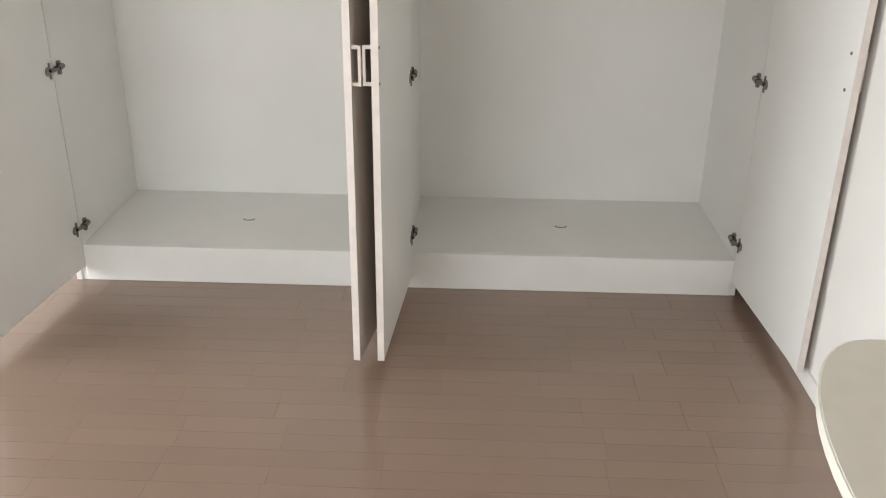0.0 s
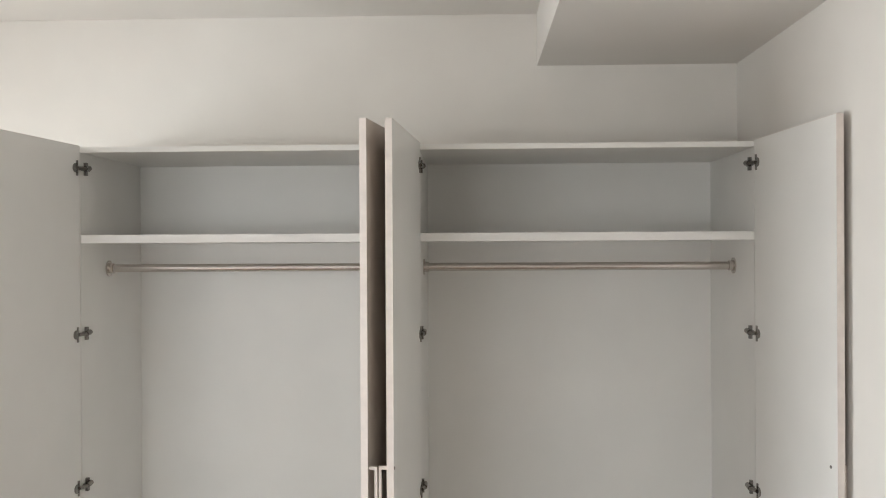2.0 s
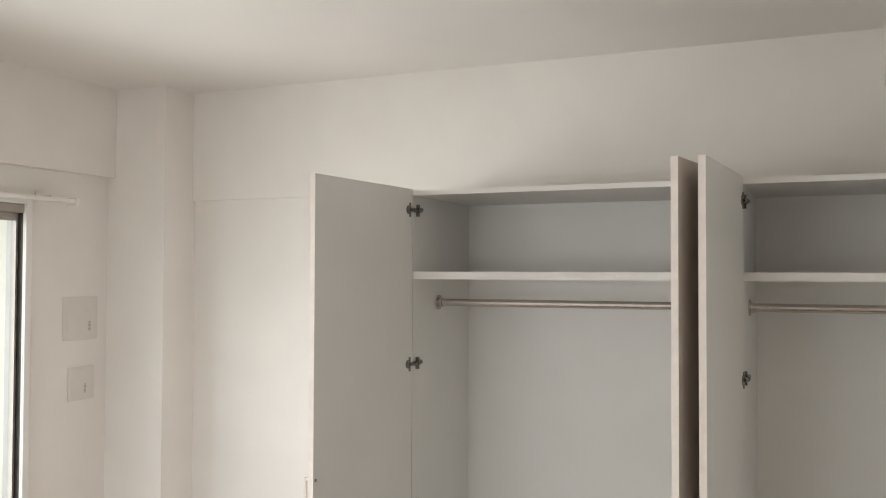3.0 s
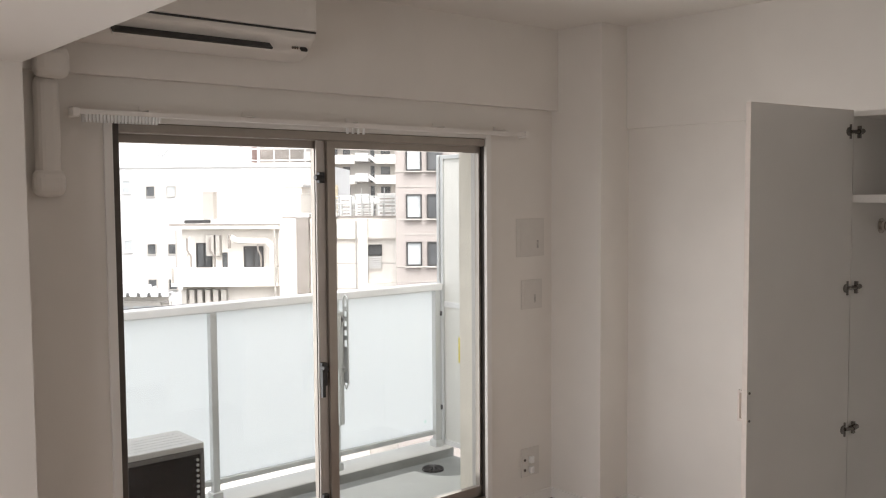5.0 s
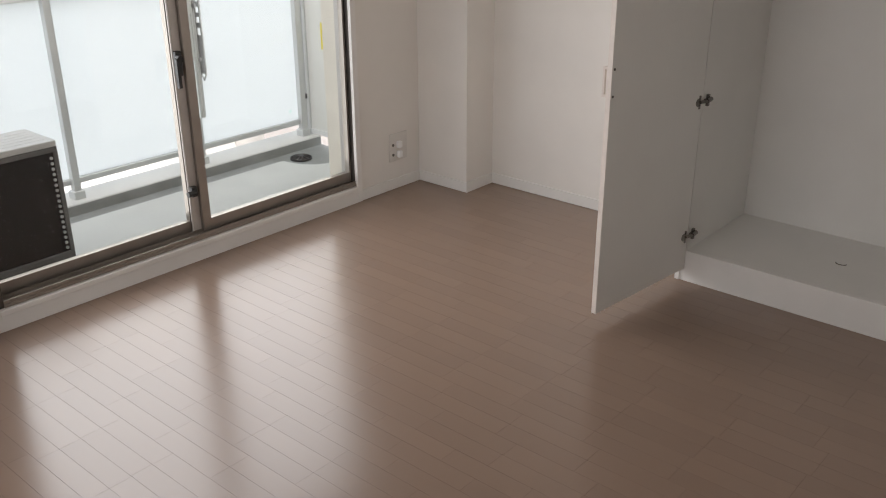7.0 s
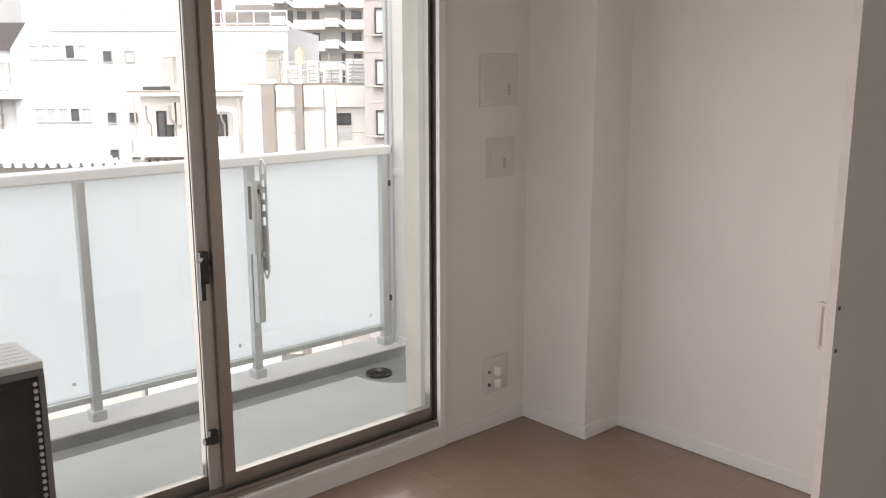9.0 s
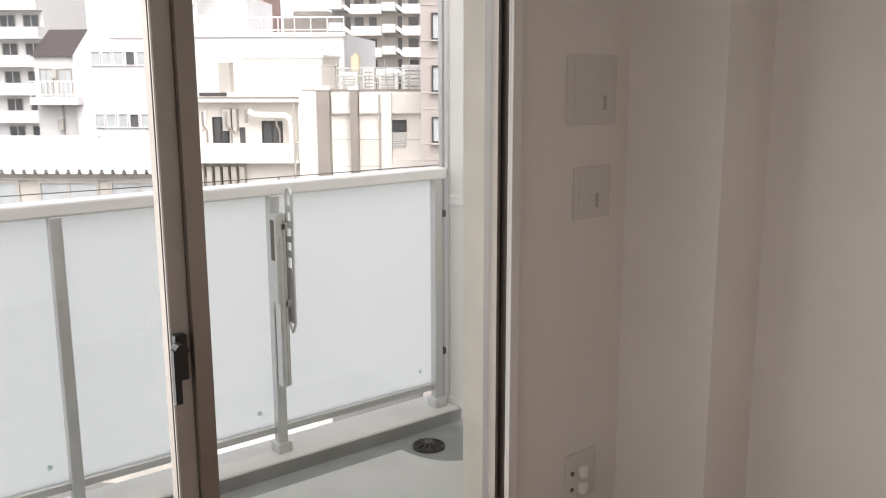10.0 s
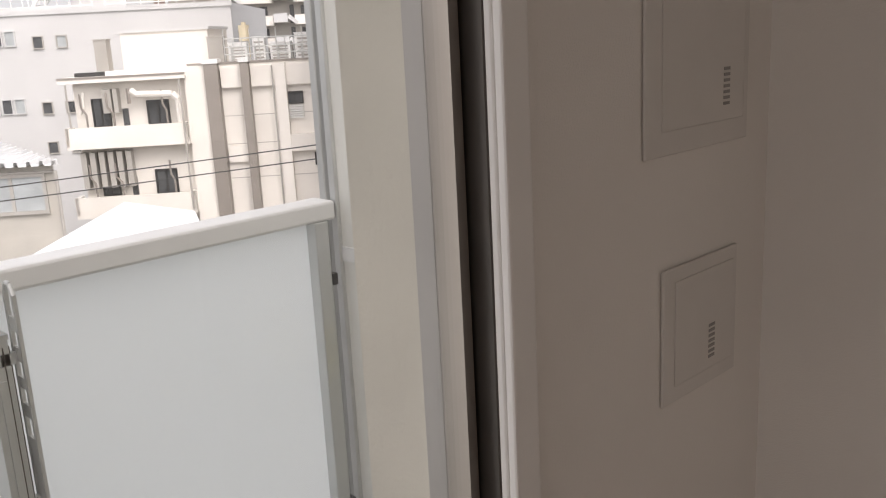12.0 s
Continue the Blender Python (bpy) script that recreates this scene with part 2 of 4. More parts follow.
structure("pillar_corner", boxes((-0.235, 0, -0.36, 0, 0, CEIL)), WALLPAPER, "white papered square pillar in the corner")
structure("beam_north", boxes((-3.1, -0.235, -0.05, 0, 2.215, CEIL)), WALLPAPER, "shallow white papered beam above the window")
structure("beam_east", boxes((-0.02, 0, SOUTH, -0.36, 2.105, CEIL)), WALLPAPER, "shallow white papered beam above the wardrobe")
structure("wall_south", boxes((WEST - 0.2, 0.3, SOUTH - 0.2, SOUTH, -0.2, 2.9)), WALLPAPER, "plain white papered wall behind the open wardrobe door")
# unseen wall; its opening is added to hold the west fill lamp
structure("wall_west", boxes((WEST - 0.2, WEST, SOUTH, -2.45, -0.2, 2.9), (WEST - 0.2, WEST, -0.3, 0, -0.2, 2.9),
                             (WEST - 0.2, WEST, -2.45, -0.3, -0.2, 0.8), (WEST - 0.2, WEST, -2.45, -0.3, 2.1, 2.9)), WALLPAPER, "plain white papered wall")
structure("wall_pier", boxes((WEST, -3.1, -0.22, 0, 0, 2.215)), WALLPAPER, "white papered wall end beside the window")
structure("ceiling", boxes((WEST - 0.2, 0.3, SOUTH - 0.2, N_OUT, CEIL, CEIL + 0.2)), CEILPAPER, "plain white papered ceiling")
structure("ceiling_soffit", boxes((WEST, -3.1, SOUTH, 0, 2.215, CEIL)), CEILPAPER, "lowered white papered ceiling")
structure("beam_south", boxes((-3.1, -0.02, SOUTH, -3.563, 2.443, CEIL)), CEILPAPER, "white papered ceiling beam")


def baseboard(x0, x1, y0, y1):
    bm = boxes((x0, x1, y0, y1, 0.0025, 0.062))
    structure("baseboard", bm, TRIM, "low white baseboard along the wall")


baseboard(WX1 + 0.035, -0.235, -0.009, 0)
baseboard(-3.1, WX0 - 0.035, -0.009, 0)
baseboard(-0.244, -0.235, -0.369, -0.009)
baseboard(-0.235, -0.009, -0.369, -0.36)
baseboard(-0.009, 0, CLY1 + 0.022, -0.36)
baseboard(WEST, -3.091, -0.231, -0.22)
baseboard(-3.1, -3.091, -0.22, -0.009)
baseboard(-2.9, CLX + 0.01, SOUTH, SOUTH + 0.009)

# window casing
casing = thing("window_casing", (-1.735, 0, 0), "slim white casing round the balcony window", "trim")
tagged(casing, kind="structure")
for d in ((WX0 - 0.035, WX0, -0.012, 0.02, 0.0, WZ1 + 0.03), (WX1, WX1 + 0.035, -0.012, -0.0005, 0.0, WZ1 + 0.03), (WX1, OX1 - 0.0005, -0.0005, 0.010, WZ0, WZ1),
          (WX0, WX1, -0.012, 0.02, WZ1, WZ1 + 0.03)):
    part("casing_board", bevel(boxes(d), 0.003), TRIM, casing)
part("sill_board", bevel(boxes((WX0, WX1, -0.016, 0.05, 0.066, WZ0 - 0.003)), 0.004), TRIM, casing)
part("sill_front", boxes((WX0, WX1, -0.010, 0.0, 0.0, 0.066)), TRIM, casing)


# ---- balcony window ----
def bar(x0, x1, y0, y1, z0, z1, b=0.003):
    return bevel(boxes((x0, x1, y0, y1, z0, z1)), b, 1)


window = thing("window_1", (-1.735, 0.05, WZ0), "sliding two-pane balcony window in bronze-grey aluminium", "window")
tagged(window, kind="structure")
fr = 0.028
# daylight across the jamb's depth is painted as dark, mid and pale strips
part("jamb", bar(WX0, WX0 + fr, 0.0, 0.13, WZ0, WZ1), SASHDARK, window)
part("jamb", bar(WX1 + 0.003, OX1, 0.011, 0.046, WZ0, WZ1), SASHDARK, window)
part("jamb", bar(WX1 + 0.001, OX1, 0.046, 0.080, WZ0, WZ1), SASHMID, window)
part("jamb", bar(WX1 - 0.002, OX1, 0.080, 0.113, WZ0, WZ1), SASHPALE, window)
part("head", bar(WX0 + fr, WX1, 0.0, 0.13, WZ1 - 0.04, WZ1), SASH, window)
part("track", boxes((WX0 + fr, WX1, 0.0, 0.13, WZ0, WZ0 + 0.012), (WX0 + fr, WX1, 0.005, 0.012, WZ0 + 0.012, WZ0 + 0.026),
                    (WX0 + fr, WX1, 0.052, 0.056, WZ0 + 0.012, WZ0 + 0.030), (WX0 + fr, WX1, 0.098, 0.102, WZ0 + 0.012, WZ0 + 0.030)),
     SASH, window)


def sash(x0, x1, y0, y1, left_w, right_w):
    s = part("sash", boxes((x0, x0 + left_w, y0, y1, WZ0 + 0.02, WZ1 - 0.03), (x1 - right_w, x1, y0, y1, WZ0 + 0.02, WZ1 - 0.03),
                           (x0 + left_w, x1 - right_w, y0, y1, WZ0 + 0.02, WZ0 + 0.075),
                           (x0 + left_w, x1 - right_w, y0, y1, WZ1 - 0.075, WZ1 - 0.03)), SASH, window)
    yc = (y0 + y1) / 2
    pane = part("glass_pane", boxes((x0 + left_w - 0.005, x1 - right_w + 0.005, yc - 0.003, yc + 0.003, WZ0 + 0.07, WZ1 - 0.07)), GLASS, s)
    pane.visible_shadow = False
    return s


front_sash = sash(-1.713, WX1 - 0.003, 0.036, 0.068, 0.043, 0.012)
# flange painted in the sash's lit tone
part("stile_flange", bar(-1.762, -1.713, 0.054, 0.066, WZ0 + 0.02, WZ1 - 0.03), SASHPALE, front_sash, "metal flange in the lit sash tone")
back_sash = sash(WX0 + fr - 0.008, -1.695, 0.074, 0.104, 0.014, 0.066)


def catch(z, big):
    """A window catch on the meeting stile."""
    h = 0.11 if big else 0.05
    c = part("catch", bevel(boxes((-1.760, -1.730, 0.030, 0.054, z - h * 0.5, z + h * 0.5)), 0.004), DARK, front_sash, "dark metal catch")
    bm = bmesh.new()
    if big:
        rod(bm, (-1.756, 0.002, z + 0.025), (-1.756, 0.032, z + 0.025), 0.016, 14)
        box(bm, -1.778, -1.762, 0.0, 0.018, z - 0.10, z + 0.03)
    else:
        rod(bm, (-1.79, 0.020, z), (-1.745, 0.020, z), 0.013, 12)
    part("lever", bm, DARK, c)


catch(0.918, True)
catch(1.835, False)
catch(0.322, False)

# ---- wardrobe ----
T = 0.02
FRONT, BACK = CLX, 0.09
MID = -3.078
PL = 0.145
wardrobe = thing("wardrobe", (-0.2, -3.09, 0), "white built-in double wardrobe with four open doors", "wardrobe")
part("side_panel", boxes((FRONT, BACK, CLY1 - T, CLY1, 0.0, CLTOP)), MELAMINE, wardrobe)
part("side_panel", boxes((FRONT, BACK, CLY0, CLY0 + T, 0.0, CLTOP)), MELAMINE, wardrobe)
part("partition", boxes((FRONT, BACK, MID - T, MID + T, PL, CLTOP - T)), MELAMINE, wardrobe)
part("top_panel", boxes((FRONT, BACK, CLY0 + T, CLY1 - T, CLTOP - T, CLTOP)), MELAMINE, wardrobe)
part("back_panel", boxes((BACK, BACK + 0.01, CLY0, CLY1, 0.0, CLTOP)), MELAMINE, wardrobe)
part("plinth", bevel(boxes((FRONT - 0.004, FRONT + 0.016, CLY0 + T, CLY1 - T, 0.0, PL)), 0.002, 1), TRIM, wardrobe)
part("plinth_cap", boxes((FRONT - 0.006, FRONT + 0.2, CLY1 + 0.0005, CLY1 + 0.021, 0.0, 0.062)), TRIM, wardrobe)
BAYS = ((MID + T, CLY1 - T), (CLY0 + T, MID - T))
for y0, y1 in BAYS:
    part("bottom_board", boxes((FRONT + 0.016, BACK, y0, y1, PL - T, PL)), MELAMINE, wardrobe)
    shelf = part("shelf", boxes((FRONT + 0.008, BACK, y0, y1, 1.712, 1.742)), MELAMINE, wardrobe)
    part("edge_band", boxes((FRONT + 0.004, FRONT + 0.008, y0, y1, 1.712, 1.742)), TRIM, shelf)


def floor_pull(y):
    """A shallow crescent finger pull let into the wardrobe's bottom board."""
    bm = bmesh.new()
    pts = [(-0.215 - 0.016 * math.sin(a), y + 0.022 * math.cos(a), PL + 0.001) for a in np.linspace(0, math.pi, 9)]
    sweep(bm, pts, 0.0022, 6)
    part("finger_pull", bm, HINGE, wardrobe, "small metal finger pull")


floor_pull(-2.417)
floor_pull(-3.682)

HINGE_Z = (1.987, 1.377, 0.815, 0.217)
HANDLE_Z = 0.990


def wardrobe_door(y_hinge, y_out, inner, mount, inset=0.014):
    """A door swung open from y_hinge at the front edge to y_out at its tip; inner: the side (+1, -1 in y) that faces its own bay;
    mount: the y of the panel that carries the hinges."""
    x0, x1 = FRONT - 0.004, FRONT - 0.640
    run = Vector((x1 - x0, y_out - y_hinge, 0))
    turn = Matrix.Translation((x0, y_hinge, 0)) @ Matrix.Rotation(math.atan2(run.y, run.x), 4, "Z")
    length = run.length
    side = -inner                                   # local y: +1 is south when the door points west
    z0, z1 = 0.060, CLTOP + 0.004
    bm = bmesh.new()
    box(bm, 0.001, length - 0.001, -0.0092, 0.0092, z0 + 0.001, z1 - 0.001, turn)
    d = part("door", bm, MELAMINE, wardrobe, "white open wardrobe door")
    bm = bmesh.new()
    lo, hi = (-0.0105, -0.0092) if side > 0 else (0.0092, 0.0105)
    box(bm, 0, length, lo, hi, z0, z1, turn)
    part("front_face", bm, OUTSKIN, d, "pale greige front film")
    bm = bmesh.new()
    box(bm, length - 0.001, length + 0.0008, -0.0106, 0.0106, z0, z1, turn)
    box(bm, 0.0, length - 0.001, -0.0091, 0.0091, z0 - 0.0006, z0 + 0.001, turn)
    box(bm, 0.0, length - 0.001, -0.0091, 0.0091, z1 - 0.001, z1 + 0.0006, turn)
    part("edge_band", bm, EDGE, d, "pale edge banding")
    # D-shaped pull on the outer face
    s = -1 if side > 0 else 1
    bm = bmesh.new()
    ya, yb = sorted((s * 0.0105, s * 0.036))
    xg = length - inset
    box(bm, xg - 0.005, xg + 0.005, ya, yb, HANDLE_Z + 0.046, HANDLE_Z + 0.056, turn)
    box(bm, xg - 0.005, xg + 0.005, ya, yb, HANDLE_Z - 0.056, HANDLE_Z - 0.046, turn)
    yg, yh = sorted((s * 0.036, s * 0.028))
    box(bm, xg - 0.006, xg + 0.006, yg, yh, HANDLE_Z - 0.056, HANDLE_Z + 0.056, turn)
    part("handle", bm, EDGE, d, "pale D-shaped pull handle")
    for dz in (-0.05, 0.05):
        part("screw_cap", rod(bmesh.new(), turn @ Vector((xg, side * 0.009, HANDLE_Z + dz)), turn @ Vector((xg, side * 0.0115, HANDLE_Z + dz)),
                              0.005, 8), HINGE, d)
    for z in HINGE_Z:
        bm = bmesh.new()
        cup = turn @ Vector((0.032, side * 0.009, z))
        tip = turn @ Vector((0.032, side * 0.013, z))
        rod(bm, cup, tip, 0.017, 14)
        box(bm, 0.018, 0.026, *sorted((side * 0.009, side * 0.014)), z - 0.028, z + 0.028, turn)
        inner_y = mount
        s2 = 1 if inner > 0 else -1
        ys = sorted((inner_y, inner_y + s2 * 0.012))
        box(bm, FRONT + 0.008, FRONT + 0.056, ys[0], ys[1], z - 0.008, z + 0.008)
        box(bm, FRONT + 0.026, FRONT + 0.040, ys[0], ys[0] + (ys[1] - ys[0]) * 0.9, z - 0.024, z + 0.024)
        arm_a, arm_b = tip + Vector((0.012, 0, 0)), Vector((FRONT + 0.012, inner_y + s2 * 0.014, z))
        rod(bm, arm_a, arm_b, 0.0075, 8)
        rod(bm, arm_b, arm_b + Vector((0.035, 0, 0.004)), 0.010, 10)
        part("hinge", bm, HINGE, d, "nickel concealed hinge")
    return d


wardrobe_door(CLY1 - 0.011, -1.778, -1, CLY1 - T)
wardrobe_door(MID + 0.012, -2.973, 1, MID + T)
wardrobe_door(MID - 0.016, -3.049, -1, MID - T)
wardrobe_door(CLY0 + 0.011, -4.352, 1, CLY0 + T, 0.045)


def clothes_rail(y0, y1):
    r = thing("clothes_rail", (-0.257, (y0 + y1) / 2, 1.614), "brushed steel clothes rail fixed inside the wardrobe", "clothes rail", "wardrobe rails")
    part("tube", rod(bmesh.new(), (-0.257, y0 + 0.004, 1.614), (-0.257, y1 - 0.004, 1.614), 0.0155, 20), CHROME, r)
    for y, s in ((y0, 1), (y1, -1)):
        bm = rod(bmesh.new(), (-0.257, y + s * 0.001, 1.614), (-0.257, y + s * 0.006, 1.614), 0.031, 20)
        rod(bm, (-0.257, y + s * 0.006, 1.614), (-0.257, y + s * 0.022, 1.614), 0.0195, 20)
        part("flange", bm, CHROME, r)


for bay in BAYS:
    clothes_rail(*bay)

# ---- kitchen counter with a rounded corner ----
corner = [(-2.93 + 0.33 * math.cos(a), -3.815 + 0.13 * math.sin(a)) for a in np.linspace(0, math.pi / 2, 14)]
outline = [(-2.60, SOUTH + 0.002)] + corner + [(-4.6, -3.68), (-4.6, SOUTH + 0.002)]
counter = thing("kitchen_counter", (-3.5, -4.0, 0), "beige breakfast counter with a rounded corner and cream edge", "counter")
part("worktop", prism(outline, 0.980, 0.995), COUNTER, counter)
rim = [(x + (0.002 if i <= 13 else 0), y + (0.002 if i >= 1 else 0)) for i, (x, y) in enumerate(outline)]
part("edge_band", prism(rim, 0.977, 0.9935), COUNTEREDGE, counter, "cream edge band")
part("support_panel", boxes((-4.6, -2.68, SOUTH + 0.002, -4.0, 0.0, 0.977)), TRIM, counter)

# ---- wall fittings ----
def vent_cover(x0, x1, z0, z1, mark):
    v = thing("vent_cover", ((x0 + x1) / 2, 0, (z0 + z1) / 2), "square ivory fresh-air vent cover on the wall", "vent", "wall vents")
    part("frame_plate", bevel(boxes((x0, x1, -0.005, -0.0005, z0, z1)), 0.0022, 3), PLATE, v)
    w = x1 - x0
    part("cover", bevel(boxes((x0 + w * 0.14, x1 - w * 0.06, -0.0062, -0.005, z0 + w * 0.12, z1 - w * 0.10)), 0.001), PLATE, v)
    bm = bmesh.new()
    xr, zr = x1 - mark, z0 + w * 0.2
    for k in range(7):
        box(bm, xr - 0.007, xr + 0.007, -0.0068, -0.0061, zr + k * 0.0066, zr + k * 0.0066 + 0.0036)
    part("mark", bm, MARK, v, "small grey indicator bars")


vent_cover(-0.522, -0.300, 1.405, 1.617, 0.055)
vent_cover(-0.484, -0.316, 1.112, 1.276, 0.062)

outlet = thing("wall_outlet", (-0.40, 0, 0.24), "ivory wall outlet plate with white plug covers", "outlet")
part("plate", bevel(boxes((-0.488, -0.345, -0.009, -0.0005, 0.165, 0.328)), 0.004), PLATE, outlet)
for z in (0.205, 0.262):
    part("plug_cover", bevel(boxes((-0.435, -0.405, -0.032, -0.009, z - 0.02, z + 0.02)), 0.006), CAPWHITE, outlet, "white plug cover")
for z in (0.205, 0.262):
    part("socket", rod(bmesh.new(), (-0.462, -0.0125, z), (-0.462, -0.009, z), 0.008, 12), HINGE, outlet)

# ---- curtain rail ----
curtain = thing("curtain_rail", (-1.7, -0.06, 2.07), "white double curtain rail with runners above the window", "curtain rail")
for y in (-0.05, -0.085):
    part("rail", boxes((-2.88, -0.53, y - 0.008, y + 0.008, 2.062, 2.080)), ACWHITE, curtain)
for x in (-2.6, -2.15, -1.62, -1.1, -0.68):
    part("bracket", boxes((x - 0.012, x + 0.012, -0.10, -0.0005, 2.081, 2.087), (x - 0.012, x + 0.012, -0.006, -0.0005, 2.06, 2.11)), ACWHITE, curtain)
for x in (-2.885, -0.53):
    part("end_cap", bevel(boxes((x - 0.012, x + 0.012, -0.10, -0.036, 2.05, 2.086)), 0.004), ACWHITE, curtain)
RUNNERS = [(-2.85 + 0.0135 * k, y, z) for k in range(22) for y, z in ((-0.05, 2.035), (-0.085, 2.04))]
for x, y, z in RUNNERS + [(-1.66 + 0.03 * k, -0.05, 2.035) for k in range(4)]:
    part("runner", boxes((x, x + 0.008, y - 0.005, y + 0.005, z, 2.062)), CAPWHITE, curtain)

# ---- air conditioner ----
ac = thing("air_conditioner", (-2.37, 0, 2.45), "warm white wall-mounted air conditioner with a closed flap", "air conditioner")
AX0, AX1 = -2.87, -1.955
prof = [(-0.052, 2.635), (-0.225, 2.635), (-0.262, 2.60), (-0.268, 2.46), (-0.262, 2.40), (-0.20, 2.345), (-0.14, 2.325), (-0.052, 2.33)]
bm = bmesh.new()
a_side = [bm.verts.new((AX0, y, z)) for y, z in prof]
b_side = [bm.verts.new((AX1, y, z)) for y, z in prof]
bm.faces.new(a_side), bm.faces.new(b_side[::-1])
for i in range(len(prof)):
    j = (i + 1) % len(prof)
    bm.faces.new((a_side[i], b_side[i], b_side[j], a_side[j]))
bevel(bm, 0.008)
part("casing", bm, ACWHITE, ac)
part("front_panel", bevel(boxes((AX0 + 0.003, AX1 - 0.003, -0.276, -0.262, 2.432, 2.618)), 0.005), ACWHITE, ac, "smooth white front panel")
part("panel_gap", boxes((AX0 + 0.004, AX1 - 0.004, -0.272, -0.262, 2.424, 2.431)), DARK, ac, "dark seam under the panel")
tilt = Matrix.Translation((0, -0.232, 2.372)) @ Matrix.Rotation(radians(41), 4, "X")
bm = bmesh.new()
box(bm, AX0 + 0.07, AX1 - 0.20, -0.034, 0.030, -0.008, 0.001, tilt)
part("outlet_slot", bm, DARK, ac, "dark air outlet")
bm = bmesh.new()
box(bm, AX0 + 0.07, AX1 - 0.20, -0.034, 0.014, -0.016, -0.007, tilt)
part("flap", bm, ACWHITE, ac)
bm = bmesh.new()
box(bm, AX1 - 0.055, AX1 - 0.028, -0.018, 0.004, -0.011, -0.001, tilt)
part("display", bm, DARK, ac, "small dark display")
bm = bmesh.new()
for k in range(3):
    box(bm, AX1 - 0.095 + k * 0.011, AX1 - 0.089 + k * 0.011, -0.008, 0.0, -0.010, -0.001, tilt)
box(bm, AX1 - 0.085, AX1 - 0.05, 0.014, 0.020, -0.010, -0.001, tilt)
part("print", bm, HINGE, ac)

duct = thing("pipe_cover", (-2.97, 0, 2.0), "white plastic pipe cover running down the wall", "pipe cover")
part("elbow", bevel(boxes((-3.03, -2.905, -0.125, -0.052, 2.185, 2.30)), 0.03, 4), ACWHITE, duct)
part("run", bevel(boxes((-2.93, -2.87, -0.11, -0.052, 2.33, 2.42)), 0.012), ACWHITE, duct)
part("channel", bevel(boxes((-3.015, -2.925, -0.062, -0.0005, 1.80, 2.20)), 0.03, 4), ACWHITE, duct)
part("wall_cap", bevel(boxes((-3.03, -2.912, -0.075, -0.0005, 1.755, 1.86)), 0.036, 4), ACWHITE, duct)

# ---- balcony ----
BF = -0.125
KERBY0, KERBY1 = 1.32, 1.56
RAILY = 1.44
structure("balcony_floor", boxes((-5.4, 0.16, N_OUT, KERBY1, -0.4, BF)), GUTTER, "grey painted balcony slab with a gutter")
edge = [(-5.2, N_OUT + 0.003), (-0.10, N_OUT + 0.003), (-0.10, 0.93)] + \
       [(-0.10 - 0.19 * math.sin(a), 0.93 + 0.27 * (1 - math.cos(a))) for a in np.linspace(0.2, math.pi / 2, 7)] + [(-5.2, 1.20)]
structure("balcony_sheet", prism(edge, BF + 0.001, BF + 0.008), SHEET, "pale grey slip-proof balcony sheet")
# kerb's front face in a darker grey than its top
structure("gutter_face", boxes((-5.4, 0.158, KERBY0 - 0.004, KERBY0 + 0.02, BF, -0.067)), GUTTER, "darker grey kerb face along the gutter")
structure("balcony_kerb", bevel(boxes((-5.4, 0.16, KERBY0, KERBY1, BF, -0.06)), 0.008), KERB, "pale painted concrete kerb under the railing")
structure("facade_pier", boxes((WX1 + 0.03, 0.30, N_OUT, N_OUT + 0.012, -0.4, 2.9)), STUCCO, "beige textured outer wall")
structure("window_reveal", boxes((-0.7300, OX1 - 0.0005, 0.116, N_OUT + 0.012, WZ0 - 0.2, WZ1 + 0.3)), STUCCO, "beige textured reveal of the window")

drain = thing("floor_drain", (-0.165, 1.16, BF), "dark cast-iron domed drain grate in the gutter", "drain")
bm = bmesh.new()
rod(bm, (-0.165, 1.16, BF + 0.0005), (-0.165, 1.16, BF + 0.012), 0.075, 24)
part("ring", bm, DARK, drain)
bm = bmesh.new()
for k in range(12):
    a = k * math.tau / 12
    sweep(bm, [(-0.165 + r * math.cos(a), 1.16 + r * math.sin(a), BF + z) for r, z in ((0.068, 0.010), (0.05, 0.019), (0.02, 0.023))], 0.006, 6)
rod(bm, (-0.165, 1.16, BF + 0.017), (-0.165, 1.16, BF + 0.027), 0.024, 14)
part("grate", bm, DARK, drain)

railing = thing("balcony_railing", (-1.6, RAILY, -0.06), "aluminium balcony railing with frosted glass panels", "railing")
part("top_rail", bevel(boxes((-5.3, 0.135, RAILY - 0.045, RAILY + 0.045, 1.065, 1.118)), 0.008), RAILWHITE, railing, "broad white top rail")
part("bottom_rail", bar(-5.3, 0.085, RAILY - 0.02, RAILY + 0.02, 0.022, 0.055), ALU, railing)
POSTS = [0.085 - 0.862 * k for k in range(7)]
for x in POSTS:
    p = part("post", bar(x - 0.022, x + 0.022, RAILY - 0.045, RAILY - 0.002, -0.03, 1.066), ALU, railing)
    part("post_foot", bevel(boxes((x - 0.034, x + 0.034, RAILY - 0.06, RAILY + 0.015, -0.062, -0.012)), 0.006), ALU, p)
for a, b in zip(POSTS, POSTS[1:]):
    pane = part("glass_panel", boxes((b + 0.005, a - 0.005, RAILY + 0.003, RAILY + 0.010, 0.055, 1.066)), FROST, railing, "frosted glass panel")
    part("glass_mark", rod(bmesh.new(), (a - 0.085, RAILY + 0.0012, 0.125), (a - 0.085, RAILY + 0.0026, 0.125), 0.011, 12), MINT, pane, "small mint green mark")
for z in (0.22, 0.90):
    part("clip", boxes((0.107, 0.125, RAILY - 0.045, RAILY - 0.02, z - 0.016, z + 0.016)), DARK, railing)

